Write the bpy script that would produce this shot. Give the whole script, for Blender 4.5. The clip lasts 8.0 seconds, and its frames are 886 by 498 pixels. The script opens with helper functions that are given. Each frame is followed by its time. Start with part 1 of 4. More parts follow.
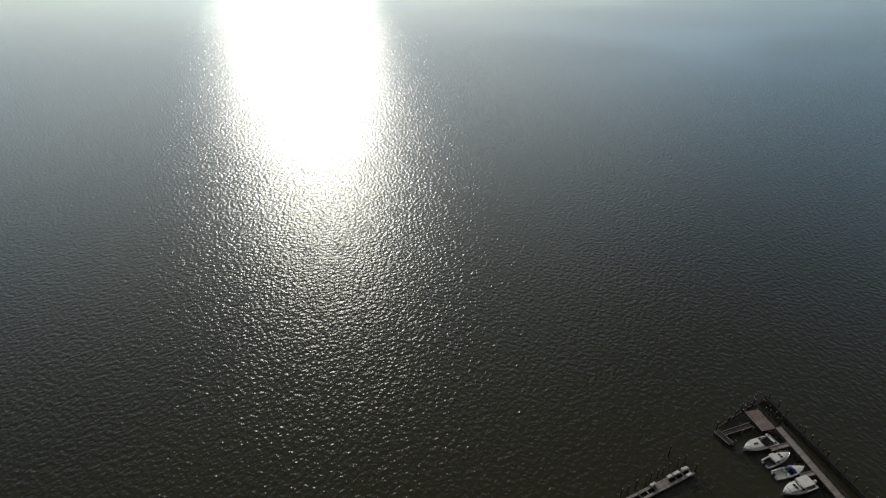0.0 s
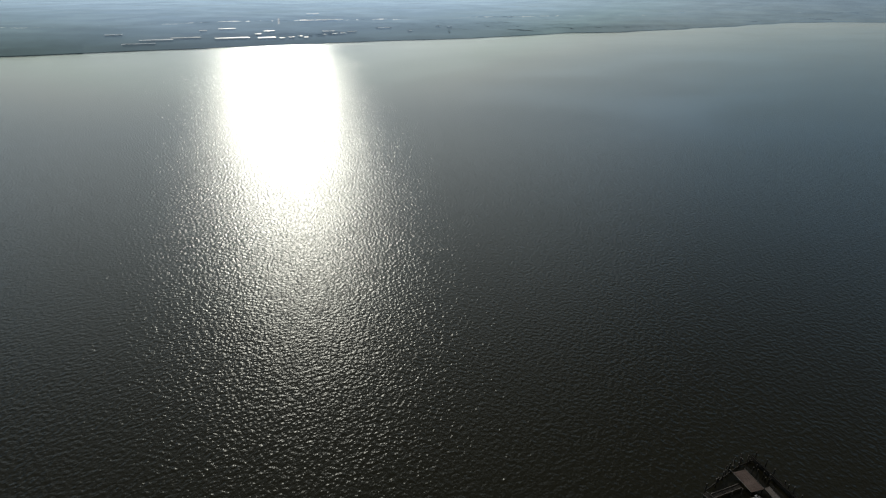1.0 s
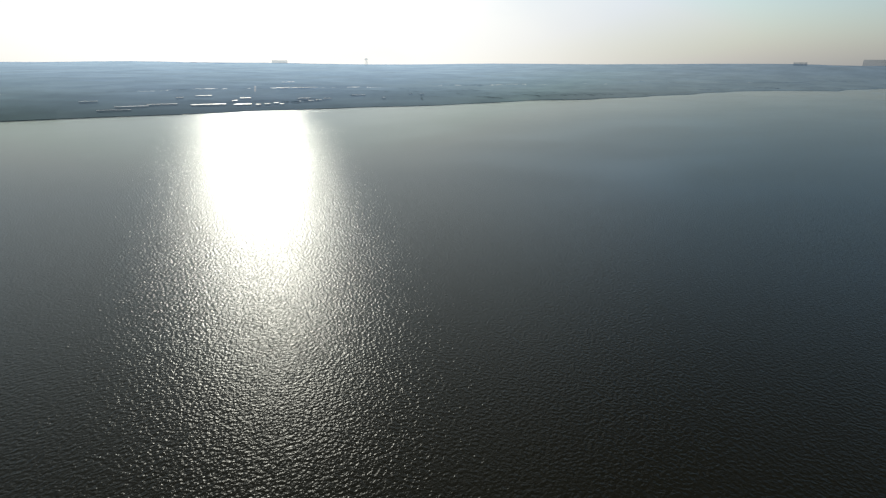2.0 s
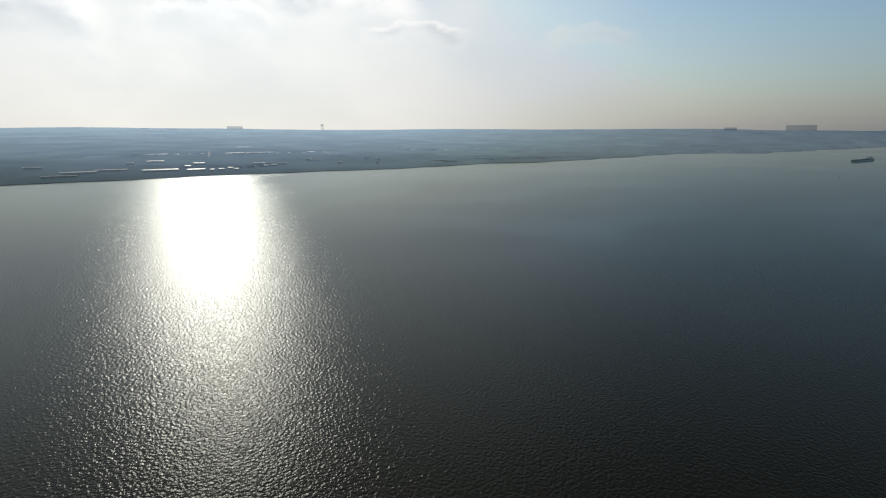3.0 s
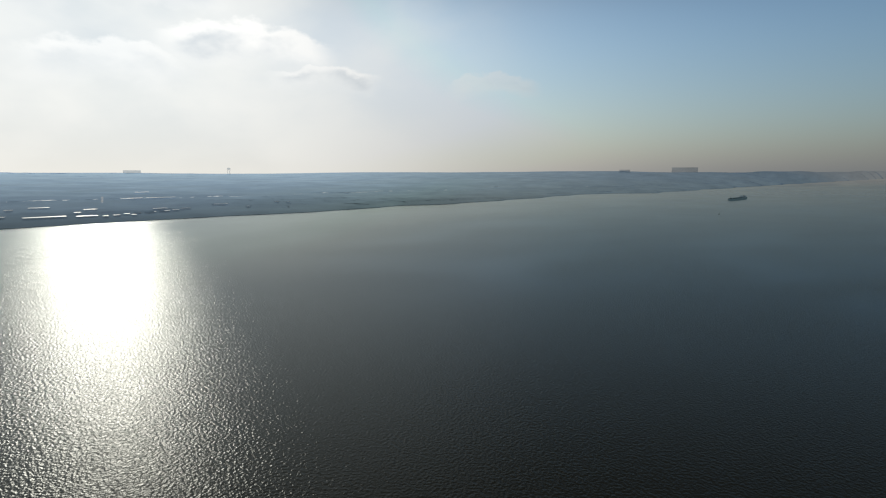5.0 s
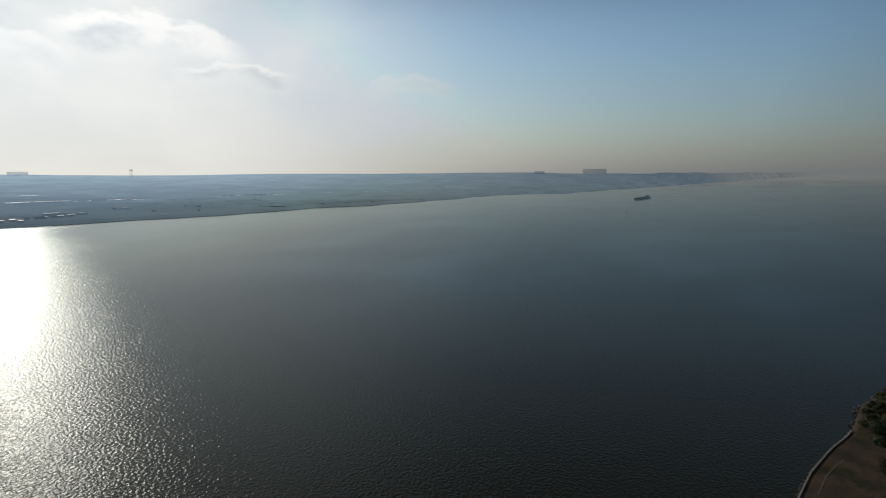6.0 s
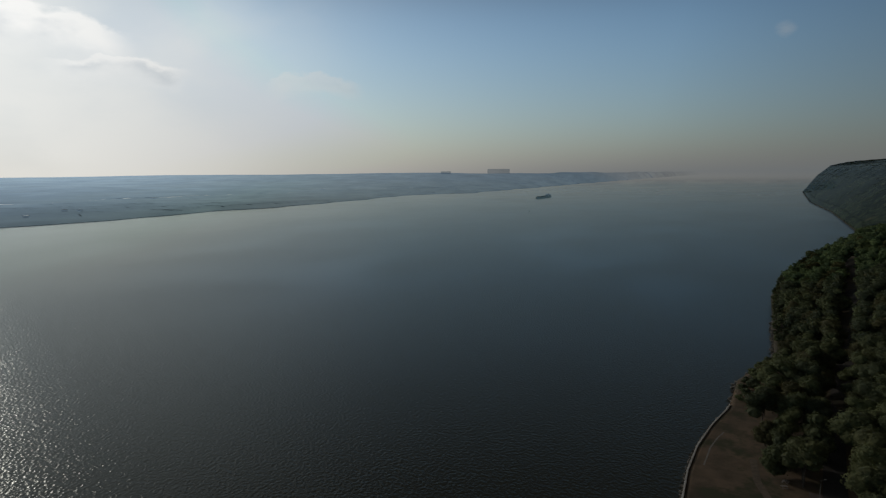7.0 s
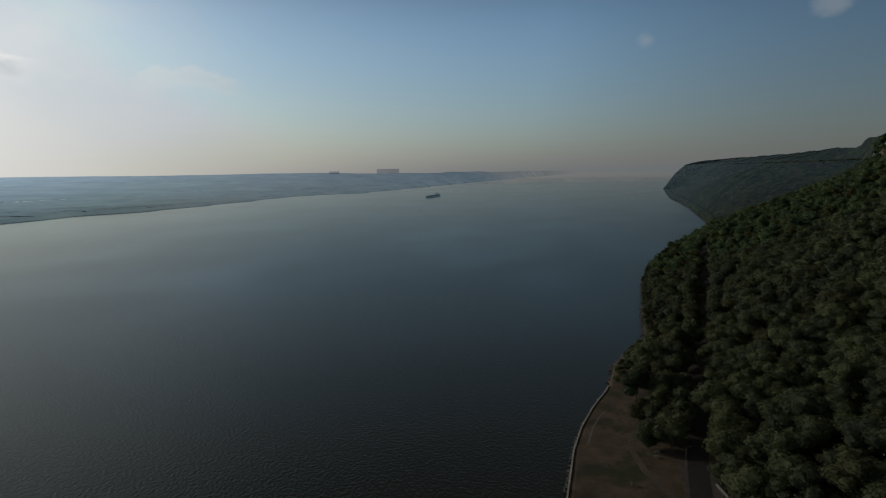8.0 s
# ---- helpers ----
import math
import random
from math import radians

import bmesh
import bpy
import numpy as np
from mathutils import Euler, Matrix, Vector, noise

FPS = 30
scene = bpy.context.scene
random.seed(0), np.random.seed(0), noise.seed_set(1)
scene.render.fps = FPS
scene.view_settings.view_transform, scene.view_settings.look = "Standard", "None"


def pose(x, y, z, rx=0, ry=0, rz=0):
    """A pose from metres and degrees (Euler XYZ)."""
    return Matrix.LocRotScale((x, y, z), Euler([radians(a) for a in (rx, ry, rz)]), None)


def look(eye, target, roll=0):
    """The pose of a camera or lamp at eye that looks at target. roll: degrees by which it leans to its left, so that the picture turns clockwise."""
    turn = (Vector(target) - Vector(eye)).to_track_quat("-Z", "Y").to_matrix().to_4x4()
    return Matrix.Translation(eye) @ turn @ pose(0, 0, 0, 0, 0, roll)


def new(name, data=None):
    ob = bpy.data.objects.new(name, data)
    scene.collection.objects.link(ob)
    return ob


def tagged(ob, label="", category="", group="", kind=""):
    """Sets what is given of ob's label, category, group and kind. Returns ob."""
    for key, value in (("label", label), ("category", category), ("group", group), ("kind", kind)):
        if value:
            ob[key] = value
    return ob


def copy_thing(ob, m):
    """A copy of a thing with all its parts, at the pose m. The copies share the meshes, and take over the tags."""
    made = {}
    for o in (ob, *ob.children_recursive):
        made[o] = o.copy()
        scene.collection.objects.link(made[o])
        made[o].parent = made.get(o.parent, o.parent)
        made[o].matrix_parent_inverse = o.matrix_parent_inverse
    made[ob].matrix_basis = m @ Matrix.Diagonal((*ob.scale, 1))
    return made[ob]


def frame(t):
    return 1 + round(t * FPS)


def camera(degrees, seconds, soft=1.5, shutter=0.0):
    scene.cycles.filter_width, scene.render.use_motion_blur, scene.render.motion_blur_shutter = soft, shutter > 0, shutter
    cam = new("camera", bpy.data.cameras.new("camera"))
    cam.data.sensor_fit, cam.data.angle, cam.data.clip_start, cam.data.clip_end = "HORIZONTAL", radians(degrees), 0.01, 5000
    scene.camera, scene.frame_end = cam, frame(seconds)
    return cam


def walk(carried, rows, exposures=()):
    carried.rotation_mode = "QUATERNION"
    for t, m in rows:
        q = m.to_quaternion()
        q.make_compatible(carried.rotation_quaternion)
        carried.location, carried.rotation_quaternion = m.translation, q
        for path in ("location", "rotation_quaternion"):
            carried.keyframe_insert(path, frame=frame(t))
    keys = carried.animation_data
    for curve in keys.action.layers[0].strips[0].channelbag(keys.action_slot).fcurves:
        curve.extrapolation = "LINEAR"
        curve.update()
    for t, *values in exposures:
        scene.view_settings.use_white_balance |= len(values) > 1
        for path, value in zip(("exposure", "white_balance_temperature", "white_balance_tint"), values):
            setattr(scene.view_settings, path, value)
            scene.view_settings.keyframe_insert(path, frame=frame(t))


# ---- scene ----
# World: y runs downstream along the river, x points inland on the near bank, z up, water level 0.
cam = camera(77.2, 8.0, 1.2, 0.25)
PATH = [  # seconds, yaw, pitch, roll; the camera hovers and turns
    (0.0, 64.21, -31.11, 0.25), (0.5, 63.14, -27.91, 0.14), (1.0, 61.91, -24.77, 0.02), (1.5, 60.86, -21.62, -0.06),
    (1.7, 60.42, -20.34, -0.06), (2.8, 55.42, -13.49, -0.12), (3.0, 54.67, -12.23, -0.13), (3.5, 52.98, -9.16, -0.12), (4.0, 51.96, -7.72, -0.10), (4.2, 50.45, -7.70, -0.05),
    (5.3, 43.82, -7.86, 0.22), (5.5, 42.10, -7.83, 0.26),
    (6.0, 37.57, -7.79, 0.14), (6.5, 32.76, -7.78, 0.25), (7.0, 28.09, -7.80, 0.38), (7.5, 22.73, -7.82, 0.62),
    (8.0, 16.82, -7.91, 0.66)]
HEIGHT = 100.0
EXPOSURES = [(0.0, 1.3), (0.5, 0.53), (1.0, 0.47), (1.5, 0.45), (3.0, -0.05), (4.0, -0.1), (5.5, -0.1), (6.5, -0.22), (7.2, -0.24), (8.0, -0.24)]
walk(cam, [(t, pose(0, 0, HEIGHT, 90 + p, r, y)) for t, y, p, r in PATH], EXPOSURES)

# ---- light ----
SUN_AZ, SUN_EL = -77.6, 18.0  # azimuth clockwise from downstream
sun_dir = Vector((math.sin(radians(SUN_AZ)) * math.cos(radians(SUN_EL)), math.cos(radians(SUN_AZ)) * math.cos(radians(SUN_EL)), math.sin(radians(SUN_EL))))
sun_data = bpy.data.lights.new("sun", "SUN")
sun_data.energy, sun_data.angle, sun_data.color = 0.69, radians(0.6), (1.0, 0.885, 0.74)
sun = new("sun", sun_data)
sun.matrix_world = look((0, 0, 400), Vector((0, 0, 400)) - sun_dir)


class Nodes:
    """Short hand for building a node tree."""

    def __init__(self, tree):
        self.tree = tree

    def add(self, kind, **kw):
        n = self.tree.nodes.new(kind)
        for k, v in kw.items():
            setattr(n, k, v)
        return n

    def put(self, a, b):
        if hasattr(a, "is_linked"):
            self.tree.links.new(a, b)
        else:
            b.default_value = a

    def math(self, op, a, b=0.0, c=0.0, clamp=False):
        n = self.add("ShaderNodeMath", operation=op, use_clamp=clamp)
        for i, v in enumerate((a, b, c)):
            self.put(v, n.inputs[i])
        return n.outputs[0]

    def vec(self, op, a, b=None, scale=None):
        n = self.add("ShaderNodeVectorMath", operation=op)
        self.put(a, n.inputs[0])
        if b is not None:
            self.put(b, n.inputs[1])
        if scale is not None:
            self.put(scale, n.inputs[3])
        return n.outputs["Value"] if op in ("LENGTH", "DOT_PRODUCT", "DISTANCE") else n.outputs[0]

    def mix(self, f, a, b):
        n = self.add("ShaderNodeMix", data_type="RGBA")
        self.put(f, n.inputs[0])
        self.put(a if hasattr(a, "is_linked") else (*a[:3], 1), n.inputs[6])
        self.put(b if hasattr(b, "is_linked") else (*b[:3], 1), n.inputs[7])
        return n.outputs[2]

    def noise(self, vector, scale, detail=3.0, rough=0.55):
        n = self.add("ShaderNodeTexNoise")
        self.put(vector, n.inputs["Vector"])
        n.inputs["Scale"].default_value, n.inputs["Detail"].default_value, n.inputs["Roughness"].default_value = scale, detail, rough
        return n.outputs["Fac"]

    def ramp(self, f, lo, hi):
        n = self.add("ShaderNodeMapRange", interpolation_type="SMOOTHSTEP")
        self.put(f, n.inputs[0])
        self.put(lo, n.inputs[1])
        self.put(hi, n.inputs[2])
        return n.outputs[0]


def make_world():
    world = bpy.data.worlds.new("sky")
    scene.world = world
    world.use_nodes = True
    world.node_tree.nodes.clear()
    k = Nodes(world.node_tree)
    sky = k.add("ShaderNodeTexSky", sky_type="NISHITA", sun_disc=False)
    sky.sun_elevation, sky.sun_rotation = radians(SUN_EL), radians(SUN_AZ)
    sky.air_density, sky.dust_density, sky.ozone_density, sky.altitude = 1.0, 0.9, 1.5, 100
    way = k.add("ShaderNodeTexCoord").outputs["Generated"]
    xyz = k.add("ShaderNodeSeparateXYZ")
    k.put(way, xyz.inputs[0])
    up = xyz.outputs[2]
    toward = k.math("MAXIMUM", k.vec("DOT_PRODUCT", way, tuple(sun_dir)), 0.0)
    glow = k.math("POWER", toward, 4.5)
    # clear air, deeper towards the zenith
    side = k.ramp(k.vec("DOT_PRODUCT", way, tuple(sun_dir)), -0.25, 0.92)
    clear = k.vec("MULTIPLY", sky.outputs[0], k.mix(side, (0.71, 1.04, 1.23), (0.82, 1.05, 1.17)))
    clear = k.vec("MINIMUM", clear, (6.2, 7.5, 8.8))
    clear = k.vec("SCALE", clear, scale=k.math("SUBTRACT", 1.0, k.math("MULTIPLY", k.ramp(up, 0.18, 0.56), 0.82)))
    clear = k.mix(k.math("MULTIPLY", k.ramp(up, 0.24, 0.48), 0.82), clear, (0.80, 0.74, 0.62))
    # hazy air: a pale band over the horizon, brightest below the sun
    band = k.math("POWER", 2.718, k.math("MULTIPLY", k.math("ABSOLUTE", up), k.math("SUBTRACT", k.math("MULTIPLY", glow, 3.0), 7.0)))
    clear = k.vec("SCALE", clear, scale=k.math("SUBTRACT", k.math("MINIMUM", k.math("ADD", 0.50, k.math("MULTIPLY", side, 0.94)), 1.0), k.math("MULTIPLY", k.math("MULTIPLY", k.math("SUBTRACT", 1.0, k.ramp(toward, 0.5, 0.93)), k.ramp(up, 0.22, 0.42)), 0.18)))
    wide = k.math("ADD", k.math("ADD", 1.5, k.math("MULTIPLY", side, 2.25)), k.math("MULTIPLY", glow, 6.6))
    haze = k.vec("SCALE", k.mix(glow, (0.985, 0.945, 0.905), (1.0, 0.98, 0.89)), scale=wide)
    body = k.mix(k.math("MULTIPLY", band, 0.96), clear, haze)
    murk = k.math("MULTIPLY", k.math("POWER", 2.718, k.math("MULTIPLY", k.math("ABSOLUTE", up), -38.0)), k.math("SUBTRACT", 1.0, k.ramp(toward, 0.25, 0.85)))
    body = k.mix(k.math("MULTIPLY", murk, 0.55), body, (1.45, 1.72, 1.86))
    # cloud banks with a crisp lit top and a soft foot, by azimuth, top, half width and depth in degrees
    azim = k.math("MULTIPLY", k.math("ARCTAN2", xyz.outputs[0], xyz.outputs[1]), 57.2958)
    elev = k.math("MULTIPLY", k.math("ARCSINE", up), 57.2958)
    flat = k.vec("MULTIPLY", way, (1.0, 1.0, 1.9))
    billow = k.math("SUBTRACT", k.noise(flat, 16.0, 7.0, 0.58), 0.5)
    roll = k.math("SUBTRACT", k.noise(flat, 5.0, 4.0, 0.5), 0.5)
    bump = k.math("ADD", k.math("MULTIPLY", billow, 3.2), k.math("MULTIPLY", roll, 2.6))
    cover, below = None, None
    for a, e, w, deep, much in ((-64.5, 14.0, 8.5, 3.0, 1.0), (-57.5, 10.4, 6.0, 1.8, 0.85), (-40.5, 9.5, 5.0, 1.5, 0.42), (-90.0, 12.2, 6.5, 5.0, 0.95), (-76.0, 11.6, 7.0, 3.0, 0.6),
                                (-73.0, 17.6, 7.5, 2.2, 0.9), (-78.0, 26.0, 16.0, 6.0, 1.0)):
        da = k.math("DIVIDE", k.math("SUBTRACT", azim, a), w)
        top = k.math("SUBTRACT", e, k.math("MULTIPLY", k.math("MULTIPLY", da, da), deep * 0.55))
        u = k.math("DIVIDE", k.math("ADD", k.math("SUBTRACT", top, elev), k.math("MULTIPLY", bump, min(1.0, 0.5 + deep * 0.2))), deep)
        side_fade = k.math("SUBTRACT", 1.0, k.ramp(k.math("ABSOLUTE", k.math("ADD", da, k.math("MULTIPLY", roll, 0.8))), 0.55, 1.05))
        q = k.math("MULTIPLY", k.math("MULTIPLY", k.ramp(u, 0.0, 0.22), k.math("SUBTRACT", 1.0, k.ramp(u, 0.45, 1.5))), k.math("MULTIPLY", side_fade, much))
        cover = q if cover is None else k.math("MAXIMUM", cover, q)
        d = k.math("MULTIPLY", q, k.ramp(u, 0.18, 0.60))
        below = d if below is None else k.math("MAXIMUM", below, d)
    # two small puffs far from the sun: azimuth, elevation and radius in degrees
    for a, e, rad in ((2.7, 11.8, 0.85), (16.9, 13.1, 1.35)):
        da = k.math("MULTIPLY", k.math("SUBTRACT", azim, a), 0.75)
        de = k.math("SUBTRACT", elev, e)
        r2 = k.math("ADD", k.math("MULTIPLY", da, da), k.math("MULTIPLY", de, de))
        r2 = k.math("ADD", k.math("DIVIDE", r2, rad * rad), k.math("MULTIPLY", billow, 2.2))
        cover = k.math("MAXIMUM", cover, k.math("MULTIPLY", k.math("SUBTRACT", 1.0, k.ramp(r2, 0.0, 1.0)), 0.29))
    veil = k.math("MULTIPLY", k.ramp(k.noise(flat, 3.0, 5.0, 0.5), 0.34, 0.66), k.ramp(toward, 0.72, 0.97))
    # greyer under the sunlit tops
    shade = k.math("MULTIPLY", below, k.ramp(k.noise(flat, 9.0, 4.0, 0.5), 0.30, 0.60))
    bright = k.math("ADD", 4.6, k.math("MULTIPLY", glow, 7.5))
    white = k.vec("SCALE", k.mix(shade, (1.0, 1.0, 0.98), (0.60, 0.655, 0.70)), scale=bright)
    body = k.mix(k.math("MULTIPLY", veil, 0.52), body, k.vec("SCALE", (1.0, 0.985, 0.93), scale=bright))
    body = k.mix(k.math("MULTIPLY", cover, 0.9), body, white)
    back = k.add("ShaderNodeBackground")
    back.inputs[1].default_value = 0.10
    k.put(body, back.inputs[0])
    k.put(back.outputs[0], k.add("ShaderNodeOutputWorld").inputs[0])


make_world()


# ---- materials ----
def haze_fade(k, shader, place, start, air, tint, uneven=False, end=(3700.0, 4900.0), banks=0.24, size=0.014):
    """Haze put into the surface: beyond start metres it turns see-through and tinted, and wholly clear by the horizon,
    to the sky behind it.
    """
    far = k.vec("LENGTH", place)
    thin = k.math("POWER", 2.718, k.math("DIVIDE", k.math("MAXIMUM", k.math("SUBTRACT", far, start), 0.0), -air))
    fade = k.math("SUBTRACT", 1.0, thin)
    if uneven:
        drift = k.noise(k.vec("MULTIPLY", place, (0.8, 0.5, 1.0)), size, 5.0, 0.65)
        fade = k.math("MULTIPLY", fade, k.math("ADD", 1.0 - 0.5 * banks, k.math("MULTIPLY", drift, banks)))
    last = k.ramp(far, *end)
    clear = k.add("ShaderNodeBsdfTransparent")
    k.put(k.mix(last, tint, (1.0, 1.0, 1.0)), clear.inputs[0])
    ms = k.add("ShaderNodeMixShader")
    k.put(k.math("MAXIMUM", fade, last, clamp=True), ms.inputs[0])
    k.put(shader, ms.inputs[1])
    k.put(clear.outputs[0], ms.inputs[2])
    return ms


def material(name, dark, light, scale=1.0, rough=0.8, metal=0.0, bump=0.0, spots=None, vary=0.0, air=0.0, start=450.0, tint=(0.60, 0.77, 0.92), island=False, trans=0.0, aniso=(1, 1, 1), end=(3700.0, 4900.0), shine=0.5, banks=0.24, size=0.014):
    """A surface whose colour runs from dark to light at two scales; air: metres over which haze, put in as tinted
    see-through, fades it into the sky behind.
    """
    m = bpy.data.materials.new(name)
    m.use_nodes = True
    m.node_tree.nodes.clear()
    k = Nodes(m.node_tree)
    geo = k.add("ShaderNodeNewGeometry")
    place = k.vec("MULTIPLY", geo.outputs["Position"], aniso)
    fine = k.noise(place, scale, 4.0, 0.6)
    broad = k.noise(place, scale * 0.13, 3.0, 0.6)
    f = k.math("ADD", k.math("MULTIPLY", fine, 0.55), k.math("MULTIPLY", broad, 0.45))
    f = k.ramp(f, 0.36, 0.64)
    if vary:
        rnd = geo.outputs["Random Per Island"] if island else k.add("ShaderNodeObjectInfo").outputs["Random"]
        f = k.math("ADD", k.math("MULTIPLY", f, 1 - vary), k.math("MULTIPLY", rnd, vary))
    colour = k.mix(f, dark, light)
    if spots:
        colour = k.mix(k.ramp(k.noise(place, scale * 0.4, 5.0, 0.7), 0.50, 0.62), colour, spots)
    p = k.add("ShaderNodeBsdfPrincipled")
    k.put(colour, p.inputs["Base Color"])
    k.put(k.math("ADD", rough - 0.08, k.math("MULTIPLY", fine, 0.16)), p.inputs["Roughness"])
    p.inputs["Metallic"].default_value = metal
    p.inputs["Specular IOR Level"].default_value = shine
    if bump:
        b = k.add("ShaderNodeBump")
        b.inputs["Distance"].default_value = bump
        k.put(fine, b.inputs["Height"])
        k.put(b.outputs[0], p.inputs["Normal"])
    shader = p.outputs[0]
    if trans:
        tr = k.add("ShaderNodeBsdfTranslucent")
        k.put(colour, tr.inputs[0])
        ms = k.add("ShaderNodeMixShader")
        ms.inputs[0].default_value = trans
        k.put(shader, ms.inputs[1])
        k.put(tr.outputs[0], ms.inputs[2])
        shader = ms.outputs[0]
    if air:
        shader = haze_fade(k, shader, geo.outputs["Position"], start, air, tint, True, end, banks, size).outputs[0]
    k.put(shader, k.add("ShaderNodeOutputMaterial").inputs[0])
    return m


def water_material():
    m = bpy.data.materials.new("river_water")
    m.use_nodes = True
    m.node_tree.nodes.clear()
    k = Nodes(m.node_tree)
    place = k.add("ShaderNodeNewGeometry").outputs["Position"]
    lean = k.vec("MULTIPLY", place, (0.95, 0.9, 0.0))
    # long slicks where the wind misses the water
    n = k.add("ShaderNodeTexNoise")
    k.put(k.vec("MULTIPLY", place, (1.0, 0.6, 1.0)), n.inputs["Vector"])
    n.inputs["Scale"].default_value, n.inputs["Detail"].default_value, n.inputs["Roughness"].default_value, n.inputs["Distortion"].default_value = 0.0065, 1.6, 0.45, 0.4
    slick = n.outputs["Fac"]
    # they lie downstream, in the lee of the wooded bank
    lee = k.ramp(k.vec("DOT_PRODUCT", place, (0.0, 1.0, 0.0)), 150.0, 480.0)
    still = k.math("MULTIPLY", k.ramp(slick, 0.36, 0.74), lee)
    calm = k.math("SUBTRACT", 1.0, k.math("MULTIPLY", still, 0.75))

    def height(dx, dy):
        """Wind ripples with short crests, over slower ones."""
        n = k.add("ShaderNodeTexNoise")
        k.put(k.vec("ADD", lean, (0.95 * dx, 0.9 * dy, 0.0)), n.inputs["Vector"])
        n.inputs["Scale"].default_value, n.inputs["Detail"].default_value, n.inputs["Roughness"].default_value = 0.85, 1.7, 0.55
        return n.outputs["Fac"]

    here, step = height(0.0, 0.0), 0.10
    slope = k.add("ShaderNodeCombineXYZ")
    k.put(k.math("SUBTRACT", here, height(step, 0.0)), slope.inputs[0])
    k.put(k.math("SUBTRACT", here, height(0.0, step)), slope.inputs[1])
    push = k.vec("SCALE", k.vec("MULTIPLY", slope.outputs[0], (0.86, 0.94, 0.0)), scale=k.math("MULTIPLY", calm, 0.42 / step))
    deep = k.add("ShaderNodeBsdfDiffuse")
    k.put(k.mix(k.noise(place, 0.012, 3.0), (0.0260, 0.0250, 0.0150), (0.0350, 0.0340, 0.0200)), deep.inputs["Color"])

    # wavelets too small to tell apart make the sheen rough
    gloss = k.add("ShaderNodeBsdfGlossy", distribution="BECKMANN")
    gloss.inputs["Color"].default_value = (0.865, 0.955, 0.985, 1)
    gloss.inputs["Roughness"].default_value = 0.285
    k.put(k.vec("NORMALIZE", k.vec("ADD", push, (0.0, 0.0, 1.0))), gloss.inputs["Normal"])
    skin = k.add("ShaderNodeFresnel")
    skin.inputs["IOR"].default_value = 1.333
    wet = k.add("ShaderNodeMixShader")
    k.put(k.math("DIVIDE", k.math("MULTIPLY", skin.outputs[0], 1.25), k.math("ADD", 1.0, k.math("MULTIPLY", skin.outputs[0], 1.6))), wet.inputs[0])
    k.put(deep.outputs[0], wet.inputs[1])
    k.put(gloss.outputs[0], wet.inputs[2])
    # haze over distant water put in as tinted see-through, in uneven banks
    ms = haze_fade(k, wet.outputs[0], place, 500.0, 2600.0, (0.76, 0.84, 0.86), True, end=(4300.0, 4850.0), banks=0.8, size=0.006)
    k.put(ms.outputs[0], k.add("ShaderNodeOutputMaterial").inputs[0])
    return m


M_WATER = water_material()
M_SOIL = material("bank_soil", (0.055, 0.044, 0.026), (0.170, 0.118, 0.078), 0.11, 0.95, bump=0.1, spots=(0.046, 0.050, 0.022))
M_FOREST_FLOOR = material("forest_floor", (0.030, 0.028, 0.018), (0.075, 0.062, 0.040), 0.3, 0.95, air=9000)
def leaf_material(name, air=0.0, tint=(0.90, 0.95, 1.0), shine=0.35, start=450.0, bright=1.0, grain=0.35, bump=0.0, warm=1.0, dark=(0.058, 0.072, 0.041), light=(0.122, 0.142, 0.076), banks=0.24, size=0.014):
    """Foliage whose tone differs from tree to tree."""
    m = material(name, dark, light, grain, 0.75, bump=bump, trans=0.42, air=air, tint=tint, shine=shine, start=start, banks=banks, size=size)
    k = Nodes(m.node_tree)
    own = k.add("ShaderNodeAttribute", attribute_name="tree_hue").outputs["Fac"]
    own = k.math("FRACT", k.math("ADD", own, k.math("MULTIPLY", k.add("ShaderNodeObjectInfo").outputs["Random"], 7.0)))
    wet = k.mix(k.ramp(own, 0.0, 0.75), (0.58 * bright * warm, 0.70 * bright, 0.72 * bright), (0.98 * bright * warm, 1.12 * bright, 0.95 * bright))
    tone = k.mix(k.ramp(own, 0.80, 0.97), wet, (1.14, 0.95, 0.80))
    for n in list(m.node_tree.nodes):
        if n.bl_idname in ("ShaderNodeBsdfPrincipled", "ShaderNodeBsdfTranslucent"):
            at = n.inputs[0]
            k.put(k.vec("MULTIPLY", at.links[0].from_socket, tone), at)
    return m


M_LEAF = leaf_material("leaves", bright=1.3, warm=1.16)
M_LEAF_STUFF = leaf_material("woodland_leaves", bright=1.3, warm=1.14)
# leaf colour raised 1.75 times in place of the haze over this slope
M_LEAF_SLOPE = leaf_material("lightened_slope_leaves", 0, (1, 1, 1), 0.0, bright=1.75)
# bluish haze over the headland put into tint and air
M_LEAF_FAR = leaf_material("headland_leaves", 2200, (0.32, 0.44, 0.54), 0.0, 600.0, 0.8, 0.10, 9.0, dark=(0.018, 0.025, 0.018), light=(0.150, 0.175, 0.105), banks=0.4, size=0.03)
M_BARK = material("bark", (0.04, 0.032, 0.024), (0.11, 0.09, 0.07), 2.0, 0.95, bump=0.05)
# distant floor left wholly see-through, so sky behind the leaves stands in for haze
M_CANOPY = material("distant_floor", (0.010, 0.014, 0.007), (0.030, 0.034, 0.018), 0.06, 0.9, air=60, tint=(1.0, 1.0, 1.0), shine=0.0)
M_ROCK = material("basalt_cliff", (0.07, 0.055, 0.04), (0.20, 0.15, 0.10), 0.12, 0.9, bump=0.6, air=4500, aniso=(1, 1, 0.3))
